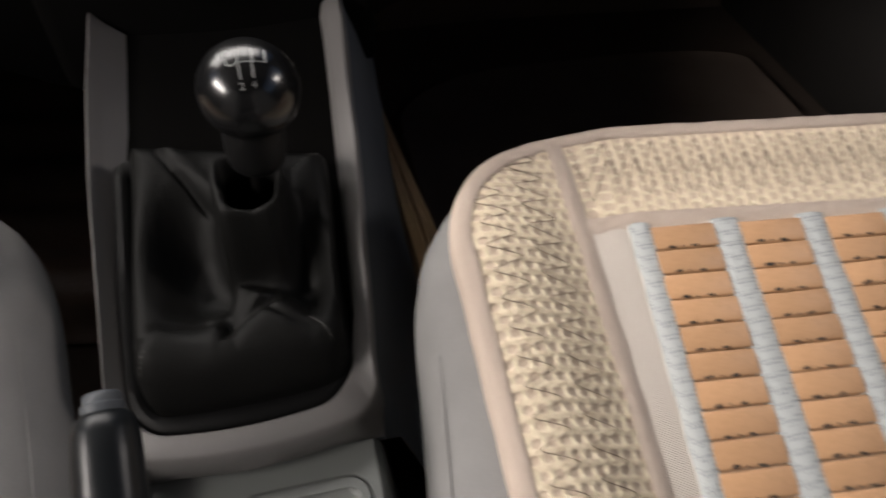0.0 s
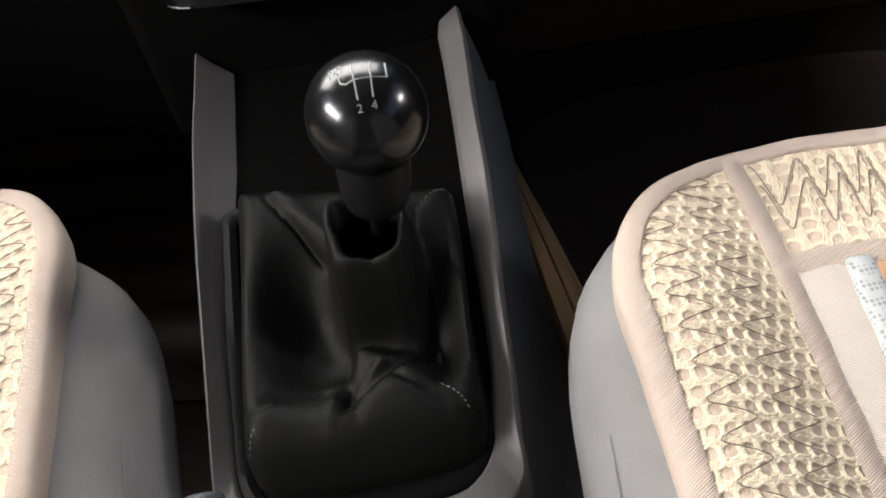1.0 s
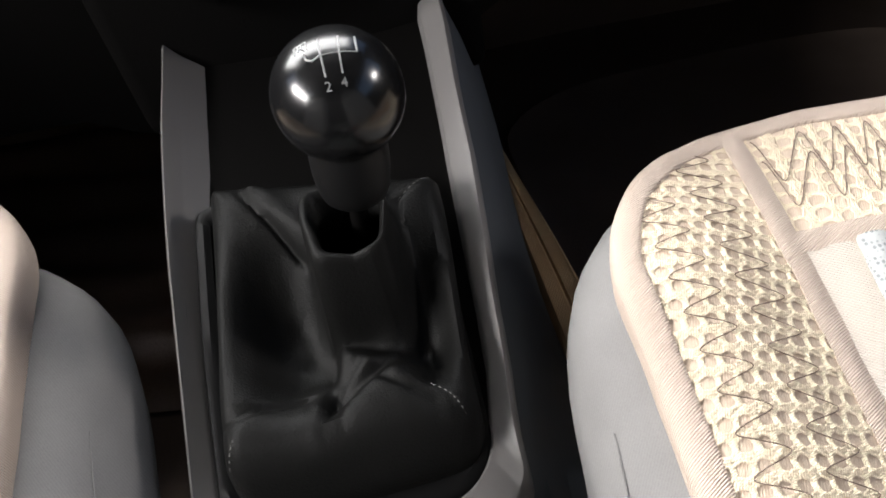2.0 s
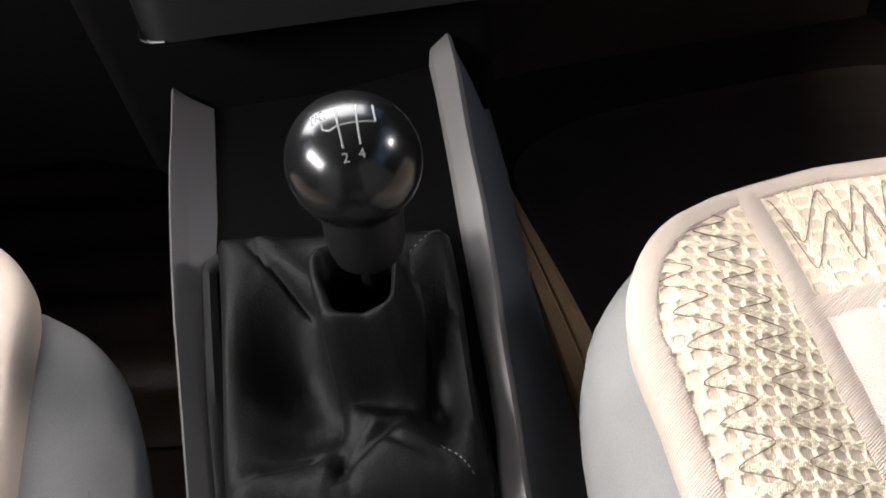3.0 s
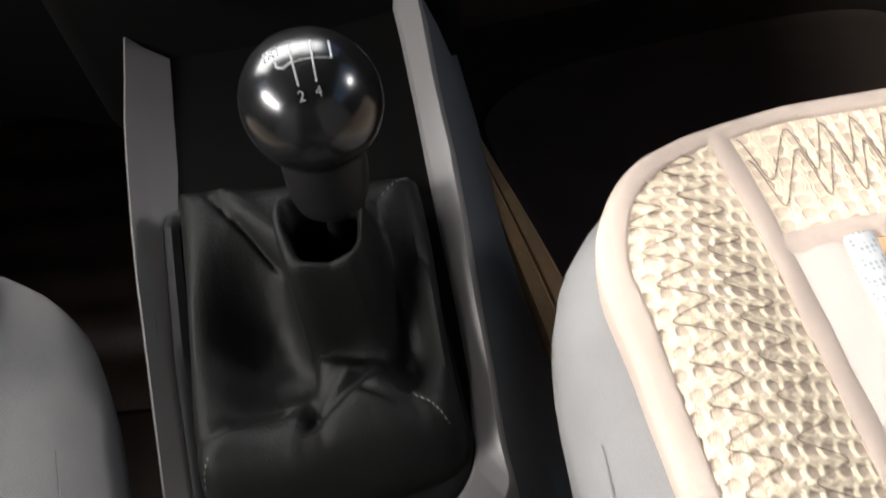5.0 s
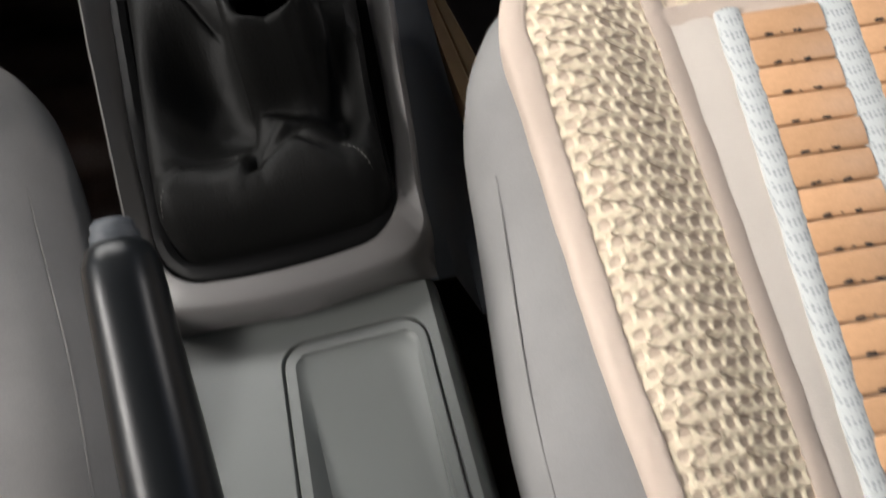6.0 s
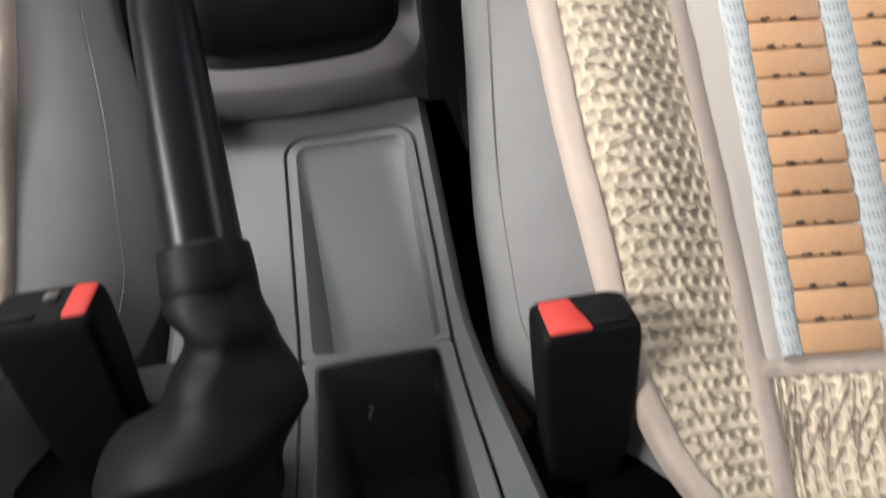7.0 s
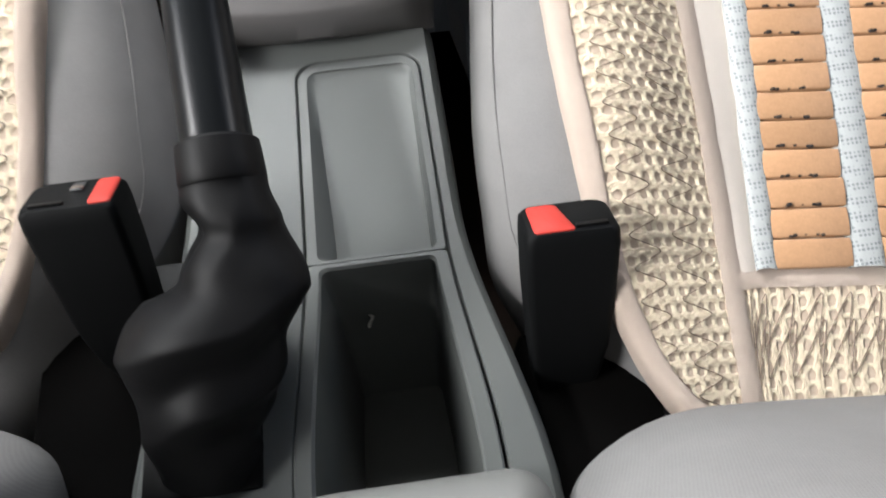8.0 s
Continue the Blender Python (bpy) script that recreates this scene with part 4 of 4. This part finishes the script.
    for k in range(5):
        c = tile_u(k)
        bm = fresh()
        rng_ = random.Random(40 + k)
        for r in range(1, ROWS_N):
            v = TILE_V0 + r * TILE_D
            for du, big in ((-0.0108, 0.0009), (-0.0088, 0.0011), (-0.0022, 0.0006), (0.0044, 0.0008), (0.0064, 0.0011)):
                big *= rng_.uniform(0.75, 1.15)
                p = on_seat(ox, oy, c + du + rng_.uniform(-1, 1) * 0.0006, v + rng_.uniform(-1, 1) * 0.0004, 0.0045 + 0.35 * big)
                tube(bm, [p + Vector((-1.5 * big, 0, -0.0003)), p + Vector((-0.6 * big, 0, 0.0004)), p + Vector((0.6 * big, 0, 0.0004)), p + Vector((1.5 * big, 0, -0.0003))], [0.3 * big, big, big, 0.3 * big], 6)
            tube(bm, [on_seat(ox, oy, c + f, v, 0.0041) for f in (-0.0125, -0.006, 0.0, 0.005, 0.0085)], 0.00035, 4)
        part("cord", bm, KNOT, ob, "dark cord with knots between the tiles")
    return ob


right_cover = cover((SEAT_X, 0.0, 0.27))
rng = random.Random(11)
tile_mesh = make_tile()
for k in range(5):
    for r in range(ROWS_N):
        u, v = lay(tile_u(k), TILE_V0 + (r + 0.5) * TILE_D)
        slope = math.degrees(math.atan2(cushion_top(u, v + 0.005) - cushion_top(u, v - 0.005), 0.01))
        t = new("tile", tile_mesh)
        t.parent = right_cover
        t.matrix_basis = pose(u + rng.uniform(-1, 1) * 0.0004, v, cushion_top(u, v) + LIFT - 0.27 + 0.0005, slope + rng.uniform(-1.6, 1.6), rng.uniform(-1.0, 1.0), -5.7 + rng.uniform(-0.6, 0.6))
left_cover = copy_thing(right_cover, pose(SEAT_X + LEFT_SHIFT.x - 0.006, LEFT_SHIFT.y + 0.026, 0.278) @ Matrix.Diagonal((-1, 1, 1, 1)))

# ---- seat belt buckles ----


def buckle(at, tilt, yaw, mirror, label):
    ob = thing("seat_belt_buckle", label, "seat belt buckle", at, "seat belt buckles")
    m = pose(*at) @ pose(0, 0, 0, tilt, 0, yaw)
    s = -1 if mirror else 1
    bm = fresh()
    rings = []
    for z, hw, hd, dx in ((-0.020, 0.0120, 0.0070, -0.002), (0.000, 0.0180, 0.0100, -0.001), (0.022, 0.0206, 0.0122, 0.0), (0.060, 0.0224, 0.0135, 0.0), (0.086, 0.0228, 0.0140, 0.0), (0.0925, 0.0224, 0.0136, 0.0), (0.0950, 0.0208, 0.0122, 0.0)):
        rings.append([(s * (x + dx), y, z + 0.10 * y * (z > 0.05)) for x, y in outline(-hw, hw, -hd, hd, [(0.004, 0.004), (0.009, 0.006), (0.005, 0.005), (0.004, 0.004)], 0, 5, 3)])
    loft(bm, rings, True, True)
    bm.transform(m)
    body = part("housing", bm, MATT, ob, "matt black buckle housing", 50)
    bm = fresh()
    rings = []
    for z, ins in ((0.0935, 0.0), (0.0956, 0.0), (0.0964, 0.0010)):
        rings.append([(s * (x + 0.0035 * math.sin(1.6 * (0.5 - (y + 0.011) / 0.022)) * (x > -0.010)), y, z + 0.10 * y) for x, y in outline(-0.0205 if mirror else -0.0185, -0.0100 if mirror else -0.0015, -0.0112, 0.0105, [(0.0012, 0.0012)] * 4, ins, 3, 6)])
    loft(bm, rings, True, True)
    bm.transform(m)
    part("release_button", bm, RED, body, "red release button")
    bm = fresh()
    block(bm, *sorted((s * 0.0015, s * 0.0170)), -0.0095, -0.0070, 0.0940, 0.0955, 0.0004)
    bm.transform(m)
    part("slot", bm, BLACK, body, "dark latch slot")
    if mirror:
        bm = fresh()
        block(bm, -0.0010, 0.0050, 0.001, 0.0085, 0.0950, 0.0972, 0.0006)
        bm.transform(m)
        part("latch_plate", bm, CHROME, body, "small bright latch plate")
    bm = fresh()
    a, b = m @ Vector((0, 0, -0.012)), m @ Vector((0, 0.002, -0.075))
    tube(bm, [a, a.lerp(b, 0.5) + Vector((0.003, 0, 0)), b, b + Vector((0, -0.02, -0.06))], 0.009, 10, True, 0.35)
    part("stalk", bm, BLACK, ob, "black webbing stalk")
    return ob


buckle((0.1005, -0.022, 0.234), -33, 0, False, "black seat belt buckle with a red button beside the grey seat")
buckle((-0.131, 0.018, 0.244), -33, 0, True, "black seat belt buckle with red button and bright latch")

# ---- floor mats and trim ----
mat_l = thing("floor_mat", "ribbed brown floor mat in the dark footwell", "floor mat", (-0.42, 0.75, 0.03))
bm = fresh()
rows = []
for y in np.linspace(0.52, 1.00, 60):
    rows.append([(x, y - 0.16 * (x + 0.4), 0.042 + 0.25 * max(0, y - 0.80) ** 1.2 + 0.006 * math.sin(2 * math.pi * y / 0.085 + 1.2 * math.sin(3 * x)) + 0.003 * math.sin(19 * x + 40 * y)) for x in np.linspace(-0.72, -0.17, 24)])
loft(bm, rows, closed=False)
bmesh.ops.solidify(bm, geom=bm.faces[:], thickness=0.006)
part("mat", bm, MAT_BROWN, mat_l)
mat_r = thing("floor_mat", "dark floor mat with a raised curved edge", "floor mat", (0.45, 0.7, 0.03))
bm = fresh()
rings = []
for ins, z in ((0.0, 0.031), (0.0, 0.040), (0.006, 0.046), (0.014, 0.043), (0.03, 0.038), (0.12, 0.038)):
    rings.append([(x, y, z) for x, y in outline(0.17, 0.78, 0.42, 0.90, [(0.08, 0.08), (0.25, 0.06), (0.20, 0.12), (0.05, 0.05)], ins)])
loft(bm, rings, False, True)
part("mat", bm, CARPET, mat_r)
trim = thing("tunnel_trim", "tan trim strip along the console tunnel", "trim strip", (0.126, 0.45, 0.03))
bm = fresh()
rows = []
for y in np.linspace(0.16, 0.74, 30):
    w = 0.032 * (1 - 0.70 * ease(0.36, 0.70, y))
    rows.append([(0.1155 + f * w, y, z) for f, z in ((0, 0.03), (0, 0.196), (0.1, 0.200), (0.45, 0.1998), (0.50, 0.1978), (0.55, 0.1998), (0.92, 0.198), (1.0, 0.195), (1.05, 0.03))])
loft(bm, rows, True, True)
part("strip", bm, TAN, trim)
